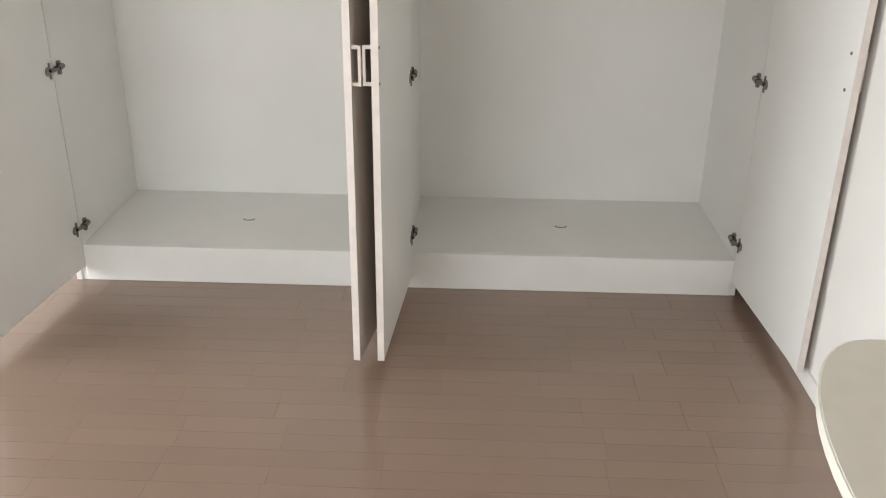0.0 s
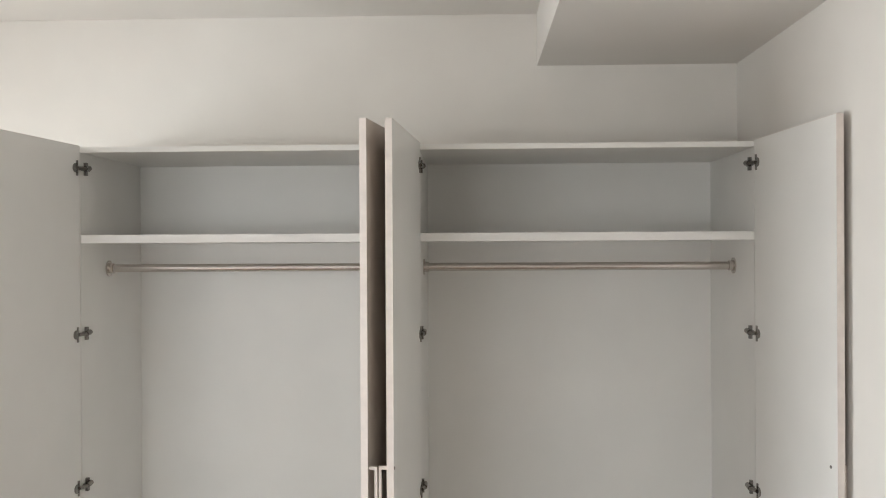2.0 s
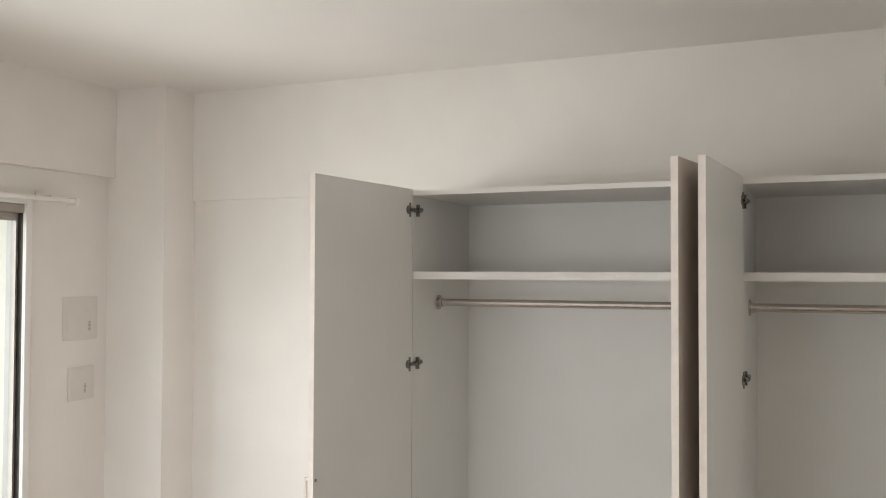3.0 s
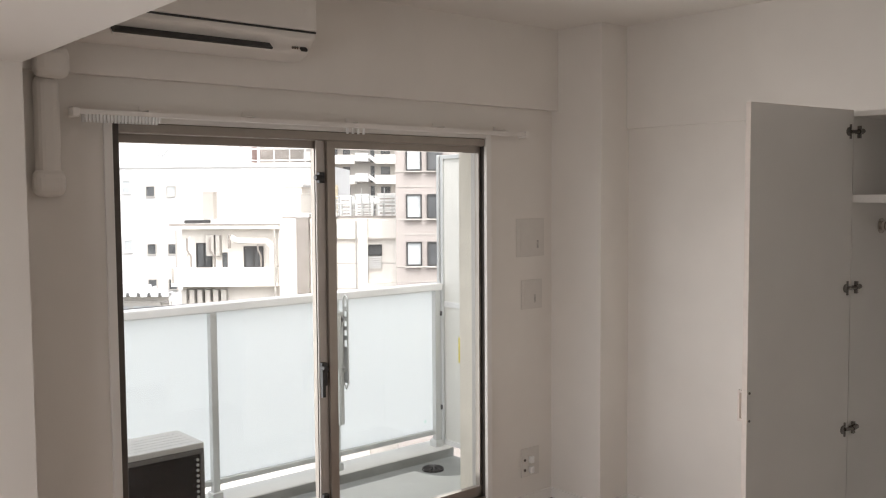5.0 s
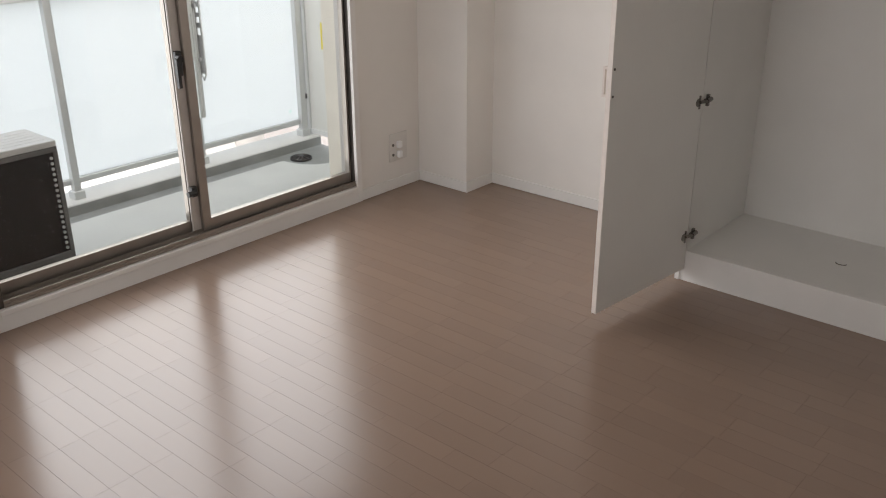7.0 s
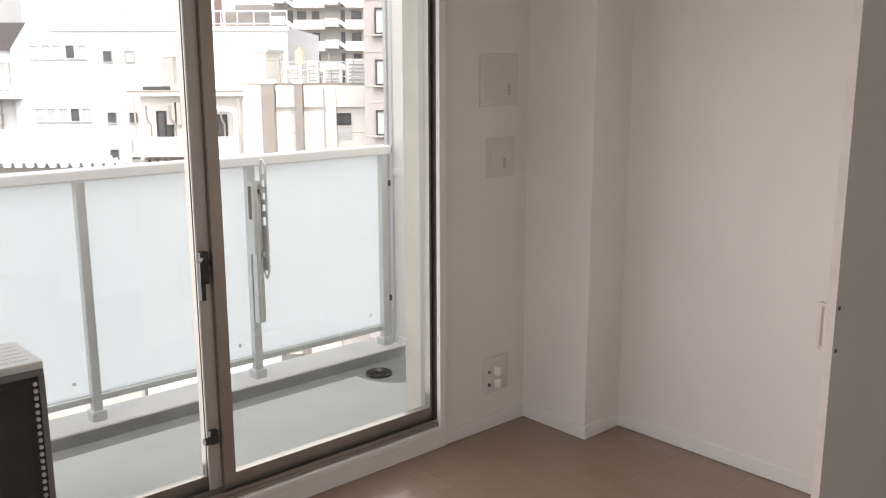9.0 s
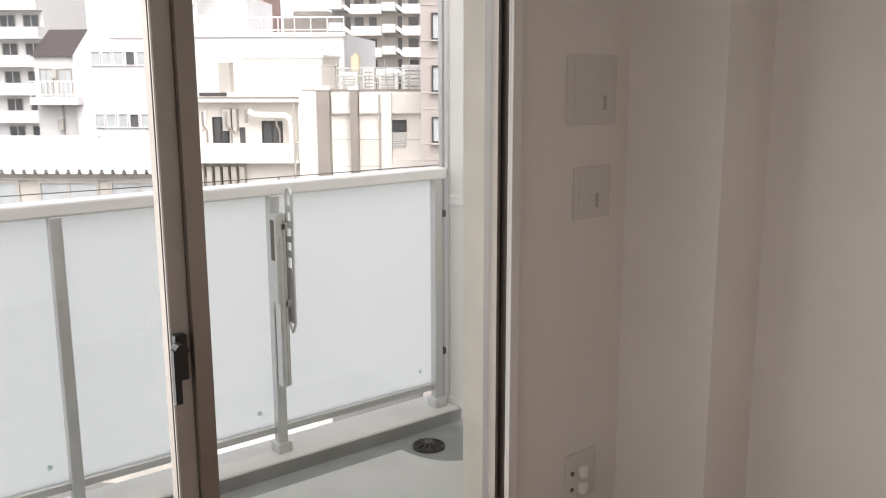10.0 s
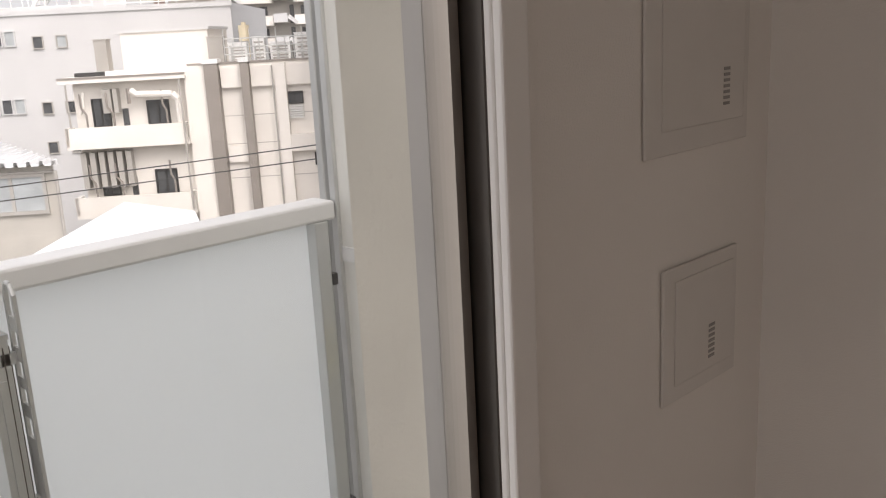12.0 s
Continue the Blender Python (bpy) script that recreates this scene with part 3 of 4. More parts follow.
# laundry pole bracket on a post
bracket = thing("laundry_bracket", (-0.78, 1.36, 0.6), "folded aluminium laundry pole bracket on the railing post", "bracket")
bx = POSTS[1]
part("channel", boxes((bx - 0.018, bx + 0.018, 1.345, 1.388, 0.255, 0.985), (bx - 0.012, bx + 0.004, 1.340, 1.345, 0.255, 0.90),
                      (bx - 0.026, bx - 0.018, 1.345, 1.395, 0.62, 0.985)), ALU, bracket)
part("back_plate", boxes((bx - 0.02, bx + 0.02, 1.388, 1.3945, 0.60, 0.98)), ALU, bracket)
# dark strips laid on the channel's faces paint in the grooves' shade
part("groove_shade", boxes((bx + 0.018, bx + 0.0205, 1.346, 1.386, 0.258, 0.97), (bx + 0.0052, bx + 0.0075, 1.3438, 1.345, 0.258, 0.97),
                     (bx - 0.0275, bx - 0.026, 1.36, 1.39, 0.80, 0.97)), SASHDARK, bracket, "dark strip for the shaded groove")
part("cap", boxes((bx - 0.022, bx + 0.022, 1.346, 1.392, 0.985, 0.995)), ALU, bracket)
bm = bmesh.new()
ax = bx + 0.035
for y in (1.312, 1.357):
    box(bm, ax - 0.004, ax + 0.004, y, y + 0.011, 0.52, 1.08)
sweep(bm, [(ax, 1.317, 0.525), (ax, 1.34, 0.487), (ax, 1.363, 0.525)], 0.0055, 8)
sweep(bm, [(ax, 1.317, 1.078), (ax, 1.33, 1.10), (ax, 1.35, 1.10), (ax, 1.363, 1.078)], 0.0055, 8)
for z0, z1 in ((0.53, 0.765), (0.81, 0.84), (0.875, 0.90), (0.935, 0.965), (1.0, 1.03)):
    box(bm, ax - 0.003, ax + 0.003, 1.323, 1.357, z0, z1)
box(bm, bx, ax, 1.345, 1.36, 0.60, 0.63)
box(bm, bx, ax, 1.345, 1.36, 0.93, 0.955)
part("arm", bm, ALU, bracket, "slotted arm folded down")

# partition to the neighbour
partition = thing("balcony_partition", (0.16, 1.0, BF), "cream balcony partition board in an aluminium frame", "partition")
part("upper_board", boxes((0.155, 0.163, 0.26, 1.40, 0.985, 2.0)), BOARD, partition)
part("lower_board", boxes((0.155, 0.163, 0.26, 1.40, -0.02, 0.945)), BOARD, partition)
part("cross_bar", boxes((0.150, 0.168, 0.26, 1.40, 0.945, 0.985)), RAILWHITE, partition)
for y in (1.40, 1.445, 0.232):
    part("frame_bar", bar(0.143, 0.178, y, y + 0.028, BF + 0.002, 2.03), ALU, partition)
part("top_bar", bar(0.143, 0.178, 0.26, 1.40, 2.0, 2.03), ALU, partition)
part("bottom_bar", boxes((0.146, 0.175, 0.26, 1.40, -0.055, -0.02)), RAILWHITE, partition)
sticker = part("sticker", boxes((0.1520, 0.1545, 1.12, 1.25, 0.56, 0.74)), YELLOW, partition, "yellow notice sticker")
part("sticker_print", boxes(*[(0.1505, 0.1518, 1.15 + 0.026 * k, 1.158 + 0.026 * k, 0.66 + 0.01 * (k % 2), 0.725) for k in range(3)]), DARK, sticker, "dark unreadable print")

# ---- outdoor unit of the air conditioner ----
UX0, UX1, UY0, UY1, UZ0, UZ1 = -2.88, -2.138, 0.50, 0.79, 0.0, 0.575
unit = thing("outdoor_unit", (-2.5, 0.65, BF), "grey air conditioner outdoor unit with black fins on the balcony", "outdoor unit")
part("top_cover", bevel(boxes((UX0, UX1, UY0 - 0.006, UY1, UZ1 - 0.03, UZ1)), 0.006), UNIT, unit, "pale painted top cover")
bm = bmesh.new()
for k in range(5):
    box(bm, UX0 + 0.03, UX1 - 0.03, UY0 + 0.04 + k * 0.045, UY0 + 0.065 + k * 0.045, UZ1 - 0.002, UZ1 + 0.0012)
part("top_rib", bm, UNIT, unit)
part("body", boxes((UX0, UX1, UY0 + 0.03, UY1, UZ0, UZ1 - 0.03)), UNIT, unit)
bm = boxes((UX0 + 0.022, UX1 - 0.045, UY0 + 0.009, UY0 + 0.03, UZ0 + 0.03, UZ1 - 0.055))
for k in range(3):
    x = UX0 + 0.06 + k * 0.21
    box(bm, x, x + 0.19, UY0 + 0.0075, UY0 + 0.009, UZ0 + 0.035, UZ1 - 0.06)
part("fins", bm, FINS, unit, "black heat exchanger fins")
part("top_rail", bevel(boxes((UX0, UX1, UY0 - 0.003, UY0 + 0.03, UZ1 - 0.055, UZ1 - 0.0305)), 0.003), UNITEDGE, unit, "dark grey frame rail")
part("bottom_rail", bevel(boxes((UX0, UX1, UY0 - 0.004, UY0 + 0.03, UZ0 - 0.004, UZ0 + 0.03)), 0.004), UNITEDGE, unit, "dark grey frame rail")
part("corner_post", boxes((UX0, UX0 + 0.022, UY0, UY0 + 0.03, UZ0 + 0.0305, UZ1 - 0.0555)), UNITEDGE, unit)
part("corner_post", boxes((UX1 - 0.018, UX1 + 0.001, UY0, UY0 + 0.03, UZ0 + 0.0305, UZ1 - 0.0555)), UNITEDGE, unit)
part("coil_plate", boxes((UX1 - 0.045, UX1 - 0.018, UY0 + 0.008, UY0 + 0.03, UZ0 + 0.0305, UZ1 - 0.0555)), FINS, unit)
bm = bmesh.new()
for k in range(18):
    z = UZ0 + 0.05 + k * 0.026
    rod(bm, (UX1 - 0.031, UY0 + 0.001, z), (UX1 - 0.031, UY0 + 0.008, z), 0.0075, 8)
tagged(part("coil_bend", bm, ALU, unit, "bright coil bends"), kind="stuff")
for x in (UX0 + 0.12, UX1 - 0.14):
    part("foot", boxes((x - 0.03, x + 0.03, UY0 - 0.03, UY1 + 0.02, BF + 0.0085, UZ0)), DARK, unit)
hose = thing("drain_hose", (-2.4, 0.42, BF), "dark pipes lying under the outdoor unit", "hose")
bm = sweep(bmesh.new(), [(-2.75, 0.45, BF + 0.03), (-2.5, 0.40, BF + 0.03), (-2.33, 0.43, BF + 0.03), (-2.22, 0.56, BF + 0.03)], 0.02, 10)
part("pipe", bm, DARK, hose)
bm = sweep(bmesh.new(), [(-2.7, 0.36, BF + 0.022), (-2.45, 0.34, BF + 0.022), (-2.3, 0.36, BF + 0.022)], 0.013, 10)
part("pipe", bm, UNIT, hose)

# ---- the town outside: local x across the view, y away, z up ----
TOWN_TURN = -40.75
TOWN = pose(-2.0, -1.2, 0.12, 0, 0, TOWN_TURN)
GZ = -14.0
structure("ground", boxes((-900, 900, -900, 900, GZ - 1, GZ + 0.12)), GROUND, "asphalt town ground far below the balcony")


def town_thing(name, at, label, category, group=""):
    ob = thing(name, TOWN @ Vector(at), label, category, group)
    ob.rotation_euler = (0, 0, radians(TOWN_TURN))
    ob["local"] = at
    return ob


def town_part(name, bm, mat, parent, label=""):
    """bm is in the town's own coordinates."""
    ob = new(name, mesh_of(name, bm, mat))
    ob.parent = parent
    root = parent
    while root.parent is not None:
        root = root.parent
    if parent is root:
        ob.location = -Vector(root["local"])
    return tagged(ob, label)


def town_window(parent, x0, x1, z0, z1, y, pane=PANE, frame=DARK, split=True):
    w = 0.05 + (x1 - x0) * 0.03
    bm = boxes((x0 - w, x0, y - 0.10, y + 0.1, z0, z1), (x1, x1 + w, y - 0.10, y + 0.1, z0, z1), (x0 - w, x1 + w, y - 0.12, y + 0.1, z0 - w, z0),
               (x0 - w, x1 + w, y - 0.10, y + 0.1, z1, z1 + w))
    if split:
        m = (x0 + x1) / 2
        box(bm, m - w * 0.5, m + w * 0.5, y - 0.07, y + 0.1, z0, z1)
    win = town_part("window", bm, frame, parent)
    town_part("pane", boxes((x0, x1, y - 0.03, y + 0.02, z0, z1)), pane, win)
    return win


def town_railing(parent, x0, x1, y, z0, z1, step, mat=RAILWHITE):
    bm = boxes((x0, x1, y - 0.06, y + 0.06, z1 - 0.1, z1), (x0, x1, y - 0.04, y + 0.04, z0 + 0.15, z0 + 0.22))
    k = x0
    while k <= x1:
        box(bm, k - 0.03, k + 0.03, y - 0.03, y + 0.03, z0, z1)
        k += step
    return town_part("roof_railing", bm, mat, parent)


# white office block
office = town_thing("office_building", (-18, 62, GZ), "white rendered office block with a dark sloped roof edge", "building")
def upright(outline, y0, y1):
    """A slab with the given outline in x and z, between y0 and y1."""
    bm = prism([(x, -z) for x, z in outline], y0, y1)
    bmesh.ops.rotate(bm, cent=(0, 0, 0), matrix=Matrix.Rotation(radians(-90), 3, "X"), verts=bm.verts)
    return bm


town_part("wall", upright([(-27.4, GZ), (-9.0, GZ), (-9.0, 3.75), (-26.2, 4.1), (-27.4, 2.4)], 60, 78), CITYWHITE, office)
town_part("wing", boxes((-30.4, -27.4, 60.6, 76, GZ, 2.35)), CITYWHITE, office)
town_part("sloped_roof", upright([(-30.5, 2.35), (-27.42, 2.35), (-26.22, 4.12), (-29.0, 4.12)], 60.3, 70), MANSARD, office, "dark slate slope")
town_part("parapet", boxes((-24.8, -8.9, 59.9, 60.3, 3.55, 3.85)), CITYWHITE, office)
for zc in (2.2, -1.95):
    for k in range(5):
        town_window(office, -26.1 + 0.79 * k, -25.55 + 0.79 * k, zc - 0.42, zc + 0.42, 60, PALEPANE if k != 3 else PANE, CITYWHITE, False)
for x in (-21.0, -19.55):
    for z in (1.9, -2.15, -4.65):
        town_window(office, x - 0.27, x + 0.27, z - 0.33, z + 0.33, 60, PANE if x < -20 or z < 0 else PALEPANE, CITYGREY, False)
town_railing(office, -24.6, -17.6, 60.6, 3.85, 5.0, 0.7)
town_railing(office, -16.8, -9.1, 60.6, 3.85, 4.9, 1.1)
town_part("roof_house", boxes((-20.6, -16.9, 66, 74, 3.75, 6.6)), CITYWHITE, office)
bm = bmesh.new()
for y in (63.5, 65.5):
    sweep(bm, [(-22.5, y, 3.9), (-18.6, y, 8.4)], 0.10, 6)
for k in range(14):
    x = -22.5 + 3.9 * k / 13
    box(bm, x - 0.12, x + 0.12, 63.5, 65.5, 3.9 + 4.5 * k / 13, 3.98 + 4.5 * k / 13)
    for y in (63.5, 65.5):
        rod(bm, (x, y, 3.9 + 4.5 * k / 13), (x, y, 4.9 + 4.5 * k / 13), 0.04, 5)
sweep(bm, [(-22.5, 63.5, 4.9), (-18.6, 63.5, 9.4)], 0.05, 5)
town_part("roof_stair", bm, RAILWHITE, office, "white steel stair")
# balcony on the wing
town_part("wing_balcony", boxes((-30.2, -26.9, 59.2, 62.4, -0.85, -0.35)), CITYWHITE, office)
town_railing(office, -30.2, -26.9, 59.4, -0.35, 0.75, 0.35)
for x in (-29.6, -28.3):
    town_window(office, x - 0.4, x + 0.4, -0.2, 1.5, 60.6, PALEPANE, CITYGREY)
town_part("wall_fitting", boxes((-29.05, -28.75, 60.2, 60.7, 0.9, 1.5)), CITYGREY, office)
town_part("wall_fitting", boxes((-28.9, -28.55, 60.2, 60.7, -2.6, -1.9)), CITYGREY, office)
town_part("downpipe", rod(bmesh.new(), (-28.6, 60.5, -0.85), (-28.6, 60.5, -9.0), 0.06, 6), CITYGREY, office)

# cream service building with ducts
cream = town_thing("service_building", (-9, 45, GZ), "cream rendered building with balconies, ducts and rooftop units", "building")
town_part("wall", boxes((-14.4, -2.6, 45, 58, GZ, 0.05)), CITYBEIGE, cream)
town_part("parapet", boxes((-9.0, -2.6, 44.85, 45.6, 0.05, 0.42), (-12.9, -9.0, 45.3, 46, 0.05, 0.30)), CITYBEIGE, cream)
town_part("eaves", boxes((-14.8, -9.0, 44.2, 46, -0.16, 0.10)), CITYBEIGE, cream, "projecting roof slab")
for z in (-3.05, -6.35):
    town_part("balcony", boxes((-14.75, -9.1, 44.1, 44.25, z, z + 0.85), (-14.75, -9.1, 44.1, 45, z - 0.15, z),
                               (-14.75, -14.55, 44.1, 45, z, z + 0.85), (-9.3, -9.1, 44.1, 45, z, z + 0.85)), CITYBEIGE, cream)
    town_window(cream, -13.55, -12.85, z + 0.85, z + 2.05, 45)
    town_window(cream, -11.0, -10.1, z + 0.62, z + 1.85, 45)
    town_part("door", boxes((-12.22, -11.95, 44.9, 45.1, z + 0.6, z + 1.6)), PANE, cream)
town_part("corner_wall", boxes((-9.1, -8.1, 44.5, 45, GZ, 0.35)), CITYBEIGE, cream)
for x, w in ((-12.95, 0.4), (-12.45, 0.2)):
    town_part("condenser", boxes((x, x + w, 44.45, 44.95, -1.6, -0.5)), CITYGREY, cream, "grey condenser")
for k in range(6):
    town_part("condenser", boxes((-14.3 + k * 0.42, -14.05 + k * 0.42, 44.4, 44.9, -5.1, -3.4)), CITYGREY, cream, "grey condenser")
bm = sweep(bmesh.new(), [(-11.6, 44.4, -0.6), (-11.35, 44.4, -0.8), (-9.7, 44.4, -0.85), (-9.45, 44.4, -1.1), (-9.45, 44.4, -2.4)], 0.16, 8)
sweep(bm, [(-13.9, 44.6, -0.6), (-13.9, 44.6, -1.3), (-14.1, 44.6, -1.6)], 0.09, 6)
town_part("vent_pipe", bm, CITYBEIGE, cream)
bm = sweep(bmesh.new(), [(-11.7, 44.35, -0.5), (-11.7, 44.35, -1.2)], 0.09, 6)
town_part("vent_pipe", bm, DUCTGREY, cream, "brown pipe end")
for x0, x1 in ((-8.12, -7.5), (-6.45, -6.08)):
    d = town_part("duct", boxes((x0, x1, 44.3, 44.99, GZ, 0.42)), DUCTGREY, cream, "grey riser duct")
    town_part("duct_cap", boxes((x0 - 0.06, x1 + 0.06, 44.25, 45.2, 0.42, 0.62)), RAILWHITE, d)
    for z in (-5.2, -4.2, -3.2, -2.2, -1.2, -0.2):
        town_part("duct_joint", boxes((x0 - 0.02, x1 + 0.02, 44.28, 44.5, z, z + 0.05)), DUCTGREY, d)
town_part("band", boxes((-7.45, -6.5, 44.75, 45, -0.75, 0.2), (-6.05, -2.6, 44.75, 45, -0.75, 0.2), (-7.45, -6.5, 44.8, 45, -4.3, -3.5),
                        (-4.4, -2.6, 44.6, 45, -3.9, -3.1), (-4.9, -4.4, 44.5, 45, GZ, 0.3)), CITYBEIGE, cream)
town_window(cream, -4.5, -3.75, -1.6, -1.15, 45, PANE, DARK)
for k in range(6):
    town_part("louvre", boxes((-4.5, -3.7, 44.85, 45, -2.35 + 0.11 * k, -2.28 + 0.11 * k)), RAILWHITE, cream)
town_window(cream, -3.3, -2.8, -4.6, -4.1, 45, PANE, DARK)
town_part("roof_house", boxes((-13.0, -8.6, 49, 55, 0.05, 2.05)), CITYBEIGE, cream, "cream rooftop plant room")
town_part("roof_slab", boxes((-13.1, -8.5, 48.9, 55, 2.05, 2.2)), CITYWHITE, cream)
def roof_unit(x, y, w, h, mat, label):
    """A boxed unit on low feet, with a recessed grille and a lid."""
    bm = boxes((x, x + w, y, y + 0.8, 0.25, 0.25 + h), (x - 0.04, x + w + 0.04, y - 0.04, y + 0.84, 0.25 + h, 0.31 + h),
               (x + 0.05, x + 0.15, y + 0.1, y + 0.7, 0.05, 0.25), (x + w - 0.15, x + w - 0.05, y + 0.1, y + 0.7, 0.05, 0.25))
    u = town_part("rooftop_unit", bm, mat, cream, label)
    bm = bmesh.new()
    for k in range(5):
        z = 0.25 + h * (0.18 + 0.15 * k)
        box(bm, x + w * 0.12, x + w * 0.88, y - 0.03, y, z, z + h * 0.07)
    town_part("grille", bm, CITYGREY, u)


roof_unit(-13.95, 47.6, 0.6, 1.5, CITYGREY, "grey rooftop unit")
roof_unit(-8.35, 47.2, 0.75, 1.35, CITYGREY, "grey rooftop unit")
for x, w, h in ((-7.4, 0.9, 1.0), (-6.2, 0.6, 1.25), (-5.35, 1.0, 0.95), (-4.1, 1.1, 1.35)):
    roof_unit(x, 47.6, w, h, RAILWHITE, "pale rooftop unit")
bm = rod(bmesh.new(), (-6.75, 49.0, 1.35), (-6.75, 49.0, 2.15), 0.28, 16)
rod(bm, (-6.75, 49.0, 2.15), (-6.75, 49.0, 2.3), 0.12, 12)
for dx in (-0.2, 0.2):
    rod(bm, (-6.75 + dx, 49.0, 0.05), (-6.75 + dx, 49.0, 1.35), 0.03, 6)
town_part("water_tank", bm, TANK, cream, "small yellowish tank")
bm = bmesh.new()
for z in (0.75, 1.1, 1.5):
    rod(bm, (-7.4, 46.4, z), (-2.7, 46.4, z), 0.03, 6)
for k in range(12):
    rod(bm, (-7.4 + 0.42 * k, 46.4, 0.1), (-7.4 + 0.42 * k, 46.4, 1.5 + 0.45 * (k % 3 == 0)), 0.028, 6)
for k in range(4):
    sweep(bm, [(-7.2 + 1.15 * k, 46.4, 1.1), (-7.2 + 1.15 * k, 47.3, 1.1), (-7.2 + 1.15 * k, 47.3, 0.3)], 0.045, 6)
town_part("pipe_rack", bm, ALU, cream)
# roof edge flashings, wall joints and pipes
town_part("flashing", boxes((-14.82, -8.98, 44.17, 44.2, 0.02, 0.12), (-8.98, -2.6, 44.80, 44.85, 0.36, 0.46)), DUCTGREY, cream, "thin dark roof edge")
town_part("joint_line", boxes(*[(-7.45, -2.62, 44.985, 45.002, z, z + 0.035) for z in (-2.1, -3.45, -5.1)]), CITYGREY, cream)
bm = bmesh.new()
for x, y, z0, z1 in ((-14.5, 44.3, -2.2, -0.2), (-9.25, 44.05, -6.3, -0.2), (-5.0, 44.45, -9.0, 0.2), (-2.85, 44.9, -9.0, 0.0)):
    rod(bm, (x, y, z0), (x, y, z1), 0.045, 6)
town_part("downpipe", bm, CITYGREY, cream)
bm = bmesh.new()
for z in (-2.2, -5.5):
    for x, dx in ((-12.75, 0.25), (-13.95, 0.2), (-10.2, 0.15)):
        sweep(bm, [(x, 44.4, z + 1.55), (x, 44.4, z + 0.9), (x + dx, 44.4, z + 0.6), (x + dx, 44.4, z)], 0.05, 6)
town_part("refrigerant_pipe", bm, DUCTGREY, cream, "thin brown pipes")
town_part("dark_unit", boxes((-14.3, -12.9, 45.2, 45.9, 0.1, 0.28)), DARK, cream)

# taupe apartment block
block = town_thing("apartment_block", (0, 40, GZ), "taupe tiled apartment block with paired dark windows", "building")
town_part("wall", boxes((-2.62, 14, 40, 56, GZ, 16)), CITYBROWN, block)
town_part("joint_line", boxes(*[(-2.64, 14, 39.97, 40, 3.05 - 2.27 * k + dz, 3.10 - 2.27 * k + dz) for k in range(-5, 6) for dz in (-0.4, 1.15)]), CITYGREY, block)
for k in range(-4, 5):
    z = 3.3 - 2.27 * k
    for x in (-2.05, -1.05, 1.2, 2.2, 4.8, 5.8):
        win = town_window(block, x, x + 0.62, z - 0.52, z + 0.5, 40, PALEPANE if x in (-2.05, 1.2, 4.8) else PANE, DARK, False)
        town_part("sill", boxes((x - 0.12, x + 0.74, 39.72, 39.9, z - 0.66, z - 0.60)), CITYGREY, win)

# high-rise behind
tower = town_thing("high_rise", (-12, 110, GZ), "pale high-rise with stacked balconies and stair landings", "building")
town_part("wall", boxes((-18.2, -4.0, 112, 126, GZ, 32)), CITYGREY, tower)
for k in range(-4, 13):
    z = 0.3 + 2.55 * k
    town_part("balcony", boxes((-15.6, -11.9, 110.0, 112, z, z + 1.1), (-9.4, -4.2, 110.0, 112, z, z + 1.1)), CITYBEIGE, tower)
    town_part("landing", boxes((-18.2, -16.6, 109.4, 112, z + 0.5, z + 1.5), (-11.8, -10.2, 109.4, 112, z + 0.3, z + 1.3)), CITYWHITE, tower)
    bm = bmesh.new()
    for x in (-16.6, -10.2):
        m = Matrix.Translation((x, 110.5, z + 0.9)) @ Matrix.Rotation(radians(38), 4, "Y")
        box(bm, 0, 1.3, -0.6, 0.6, -0.12, 0.3, m)
    town_part("stair_flight", bm, CITYWHITE, tower)
    town_part("opening", boxes((-15.4, -14.3, 111.9, 112, z + 1.2, z + 2.2), (-13.6, -12.7, 111.9, 112, z + 1.2, z + 2.2),
                               (-16.5, -15.9, 111.9, 112, z + 0.2, z + 2.3), (-10.1, -9.6, 111.9, 112, z + 0.2, z + 2.3),
                               (-8.8, -7.6, 111.9, 112, z + 1.2, z + 2.2), (-6.6, -5.2, 111.9, 112, z + 1.2, z + 2.2)), PANE, tower)

# rose-coloured building far behind
rose = town_thing("brick_building", (-32, 120, GZ), "rose brick building with small windows far behind", "building")
town_part("wall", boxes((-34.5, -28.4, 120, 130, GZ, 22)), CITYPINK, rose)
for k in range(6):
    for x in (-32.4, -30.4):
        town_window(rose, x, x + 0.8, 8.0 + 2.9 * k, 8.9 + 2.9 * k, 120, PANE, CITYWHITE, False)
low = town_thing("distant_building", (-22, 130, GZ), "grey low building on the skyline", "building")
town_part("wall", boxes((-28, -18.5, 130, 140, GZ, 8.6)), CITYGREY, low)
town_part("roof_house", boxes((-27, -22, 132, 138, 8.6, 9.6)), CITYGREY, low)

# white flats to the side
flats = town_thing("white_flats", (-48, 88, GZ), "white flats with long balconies", "building")
town_part("wall", boxes((-62, -43.6, 90, 100, GZ, 10)), CITYWHITE, flats)
for k in range(6):
    z = -6.5 + 2.75 * k
    town_part("balcony", boxes((-62, -43.6, 88.6, 90, z, z + 1.15)), CITYWHITE, flats)
    for x in (-60, -57, -54, -51, -48, -45.6):
        town_window(flats, x, x + 1.5, z + 1.2, z + 2.3, 90, PANE, CITYGREY)

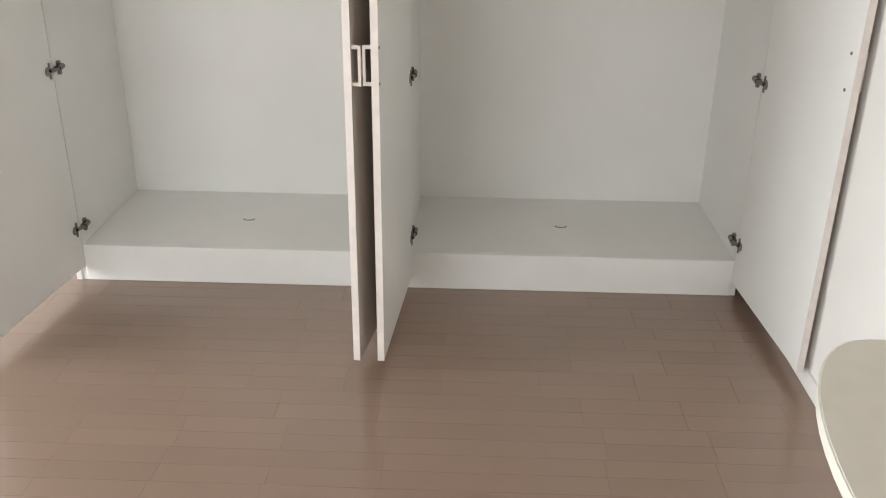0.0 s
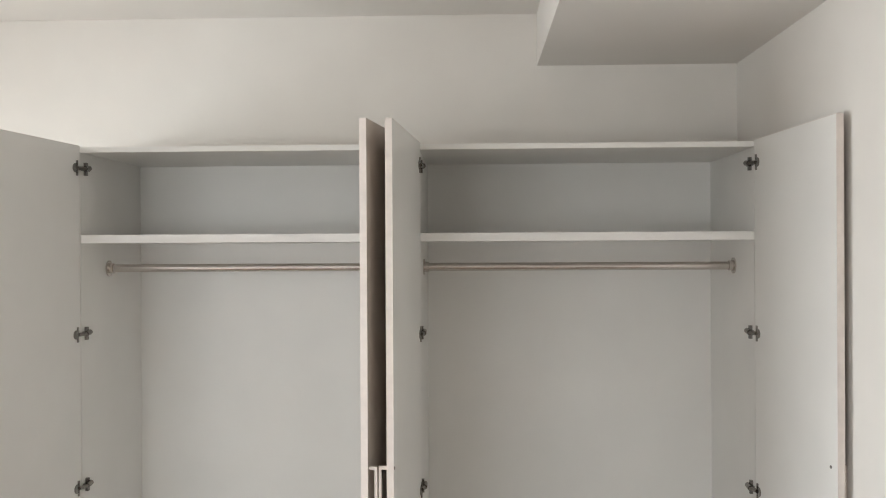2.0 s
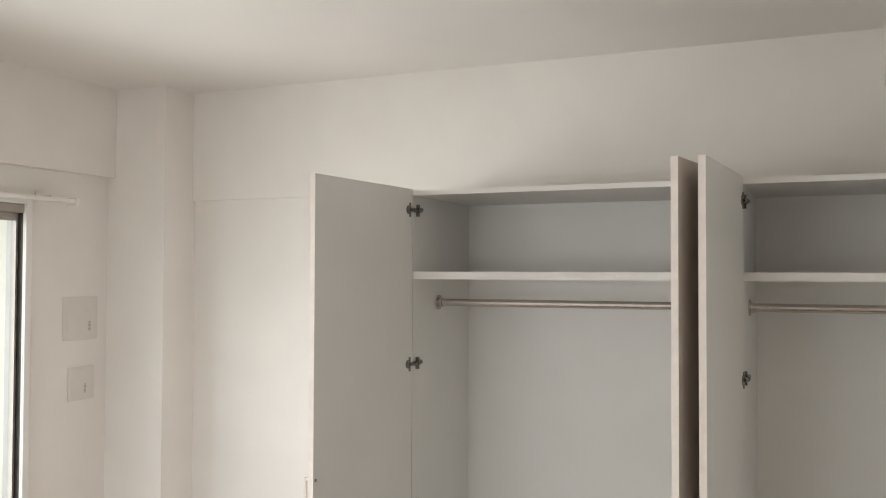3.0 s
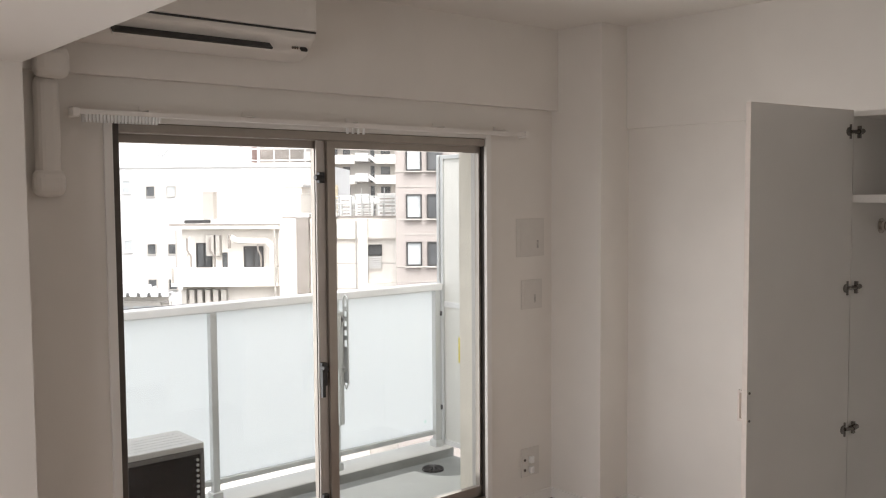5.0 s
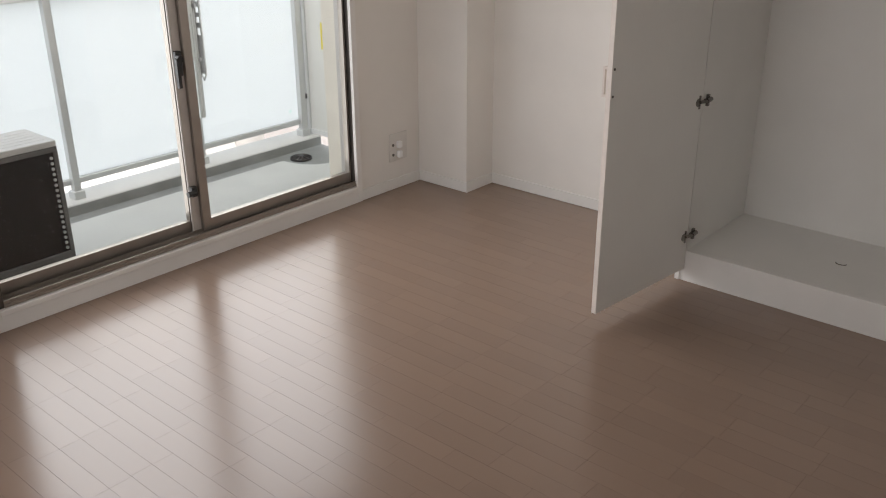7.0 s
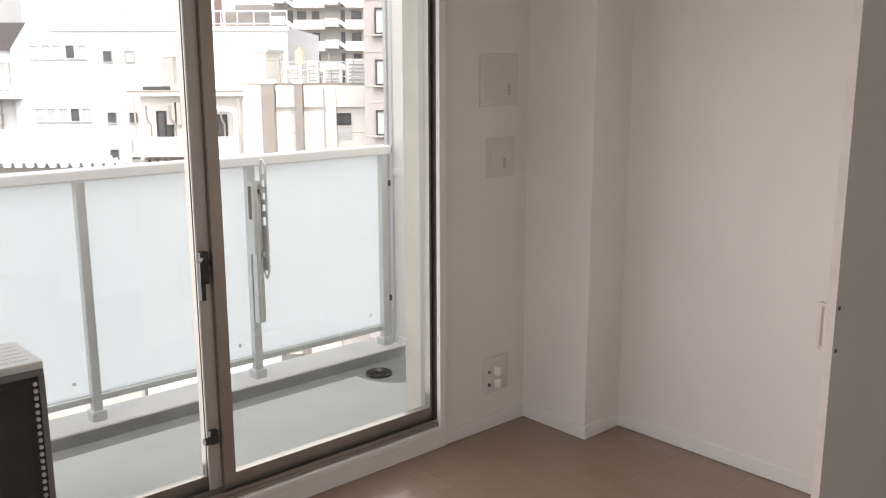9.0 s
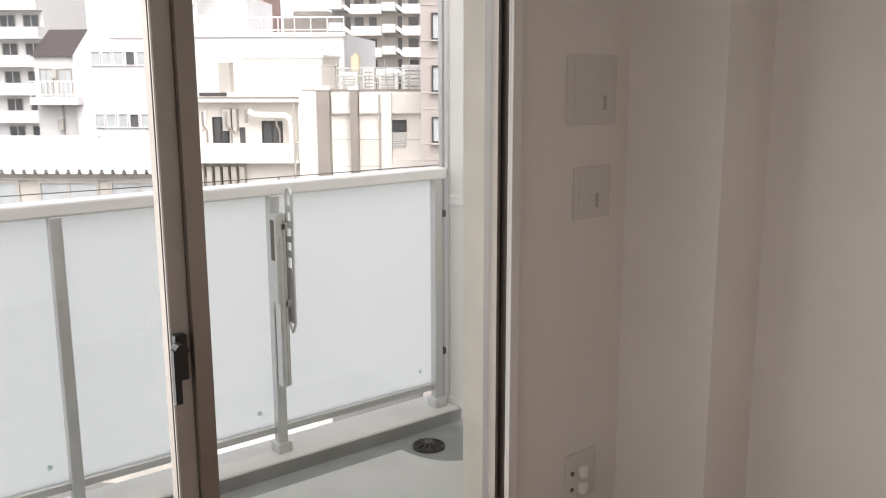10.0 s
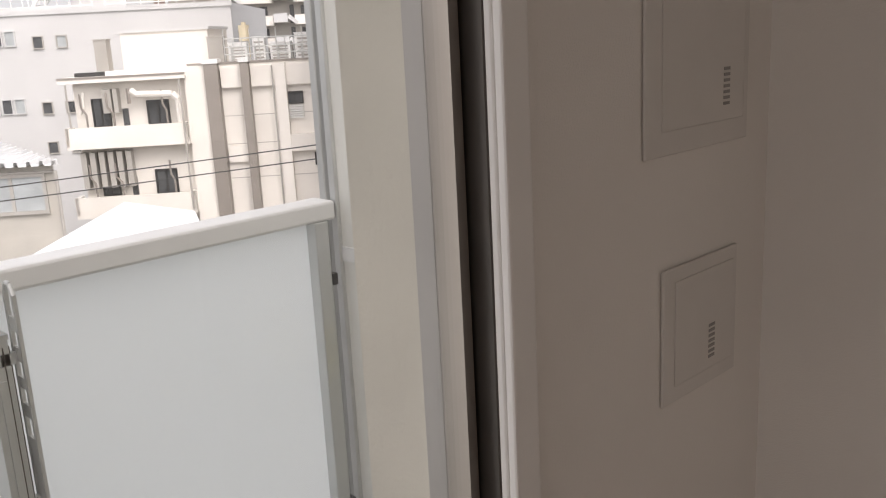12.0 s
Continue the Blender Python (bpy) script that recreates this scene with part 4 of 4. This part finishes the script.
# corrugated metal roof close by
shed = town_thing("workshop", (-13, 24, GZ), "low workshop with a pale corrugated metal roof", "building")
town_part("wall", prism([(-34, 30.5), (-10.6, 30.5), (-18.0, 41.5), (-34, 41.5)], GZ, -2.16), SHEDWALL, shed)
bm = bmesh.new()
n = 60
for k in range(n):
    x0, x1 = -34 + 23.8 * k / n, -34 + 23.8 * (k + 1) / n
    w = (x1 - x0)
    pts = ((x0, 0.0), (x0 + w * 0.30, 0.0), (x0 + w * 0.42, 0.16), (x0 + w * 0.62, 0.16), (x0 + w * 0.74, 0.0), (x1, 0.0))
    for (a, ha), (b, hb) in zip(pts, pts[1:]):
        far_a, far_b = (min(1.0, (-10.2 - q) / 8.2) for q in (a, b))   # the hip cuts the far end
        f = [bm.verts.new(p) for p in ((a, 30, -2.12 + ha), (b, 30, -2.12 + hb), (b, 30 + 12 * far_b, -2.12 + 0.26 * far_b + hb),
                                       (a, 30 + 12 * far_a, -2.12 + 0.26 * far_a + ha))]
        bm.faces.new(f)
town_part("roof", bm, METALROOF, shed, "pale corrugated metal")
town_part("ridge", boxes((-34, -18.4, 41.8, 42.4, -1.9, -1.68)), METALROOF, shed)
town_part("gutter", rod(bmesh.new(), (-34, 30.42, -2.36), (-10.6, 30.42, -2.36), 0.05, 8), CITYGREY, shed)
town_part("downpipe", rod(bmesh.new(), (-10.45, 30.2, -2.32), (-10.45, 30.2, GZ), 0.06, 8), CITYGREY, shed)
for x in (-18.5, -15.6, -13.0):
    town_window(shed, x, x + 2.0, -3.6, -2.5, 30.5, PALEPANE, CITYGREY)

# small gabled roof below
hut = town_thing("low_house", (-5.5, 20, GZ), "low house with a white sheet roof", "building")
town_part("wall", boxes((-6.6, -3.7, 18.9, 20.9, GZ, -3.0)), CITYBEIGE, hut)
bm = bmesh.new()
a = [bm.verts.new(p) for p in ((-7.6, 18.2, -2.75), (-3.2, 18.2, -3.1), (-4.25, 21, -2.22), (-5.75, 21, -1.92),
                               (-7.6, 18.2, -2.85), (-3.2, 18.2, -3.2), (-4.25, 21, -2.32), (-5.75, 21, -2.02))]
for f in ((0, 1, 2, 3), (7, 6, 5, 4), (0, 4, 5, 1), (1, 5, 6, 2), (2, 6, 7, 3), (3, 7, 4, 0)):
    bm.faces.new([a[i] for i in f])
town_part("roof", bm, METALROOF, hut)

for zo in (0.0, 0.26):
    cable = town_thing("power_cable", (0, 18, 0), "thin black overhead cable between the houses", "cable", "overhead cables")
    pts = [(-30 + 3.0 * k, 18, -1.07 + zo + 0.08 * (3.0 * k - 25.7) + 0.0006 * (3.0 * k - 30) ** 2) for k in range(19)]
    town_part("wire", sweep(bmesh.new(), pts, 0.012, 5), CABLE, cable)

# street below the railing
for x, z, c in ((-1.6, GZ, UNIT), (1.2, GZ, CITYWHITE)):
    van = town_thing("parked_van", (x, 12, z), "small pale van parked in the yard below", "van", "parked vans")
    bm = boxes((x - 0.8, x + 0.8, 10.5, 13.5, z + 0.35, z + 1.8))
    town_part("body", bevel(bm, 0.15), c, van)
    for wx in (x - 0.75, x + 0.75):
        for wy in (11.1, 12.9):
            town_part("wheel", rod(bmesh.new(), (wx - 0.09, wy, z + 0.3), (wx + 0.09, wy, z + 0.3), 0.3, 16), DARK, van)

# ---- floor strips ----
PW, PLEN, GAP = 0.0752, 0.3036, 0.0007


def strip_verts(x, y):
    x0, x1, y0, y1 = x + GAP / 2, x + PW - GAP / 2, y, y + PLEN - GAP
    return [(a, b, z) for z in (-0.007, 0) for a, b in ((x0, y0), (x1, y0), (x1, y1), (x0, y1))]


STRIP_FACES = [(4, 5, 6, 7)] + [(i, (i + 1) % 4, 4 + (i + 1) % 4, 4 + i) for i in range(4)]
strip_mesh = bpy.data.meshes.new("floor_strip")
strip_mesh.from_pydata(strip_verts(0.53, 0.61), [], STRIP_FACES)
strip_mesh.materials.append(PLANK)
floor_ob = bpy.data.objects["floor"]
rest_v, rest_f, made = [], [], 0
rng = random.Random(7)
cols = int((0.02 - WEST) / PW) + 2
shift = 0.0
for i in range(cols):
    x = WEST - 0.05 + i * PW
    if i % 2 == 0 or rng.random() < 0.35:
        shift = rng.choice((0.0, 0.1012, 0.2024, 0.05, 0.151)) + rng.uniform(-0.012, 0.012)
    for j in range(17):
        y = SOUTH - 0.28 + shift + j * PLEN
        low, cut = max(0.0, (SOUTH - 0.1 - y) / PLEN), min(1.0, (0.15 - y) / PLEN)
        if x + PW > 0.1 or cut - low < 0.02 or (x > CLX + 0.1 and y + PLEN < CLY1 - 0.3):
            continue
        if -3.25 < x < -1.2 and -2.75 < y < -0.2 and made < 300:
            piece = new("floor_strip", strip_mesh)
            piece.parent, piece.location = floor_ob, (x - 0.53, y - 0.61, 0)
            lean = rng.uniform(-0.0025, 0.0025)                       # each strip lies a trace out of level
            piece.rotation_euler = (0, lean, 0)
            piece.location.z = 0.53 * math.sin(lean) + 0.0376 * math.sin(lean)
            made += 1
        else:
            n0 = len(rest_v)
            lean = rng.uniform(-0.0025, 0.0025)
            rest_v += [(a + x, b * (cut - low) + low * PLEN + y, c - (a - PW / 2) * lean) for a, b, c in strip_verts(0, 0)]
            rest_f += [tuple(n0 + k for k in f) for f in STRIP_FACES]
rest = bpy.data.meshes.new("floor_strips")
rest.from_pydata(rest_v, [], rest_f)
rest.materials.append(PLANK)
rest_ob = new("floor_strips", rest)
rest_ob.parent = floor_ob
tagged(rest_ob, "brown oak-look floor strips", kind="stuff")
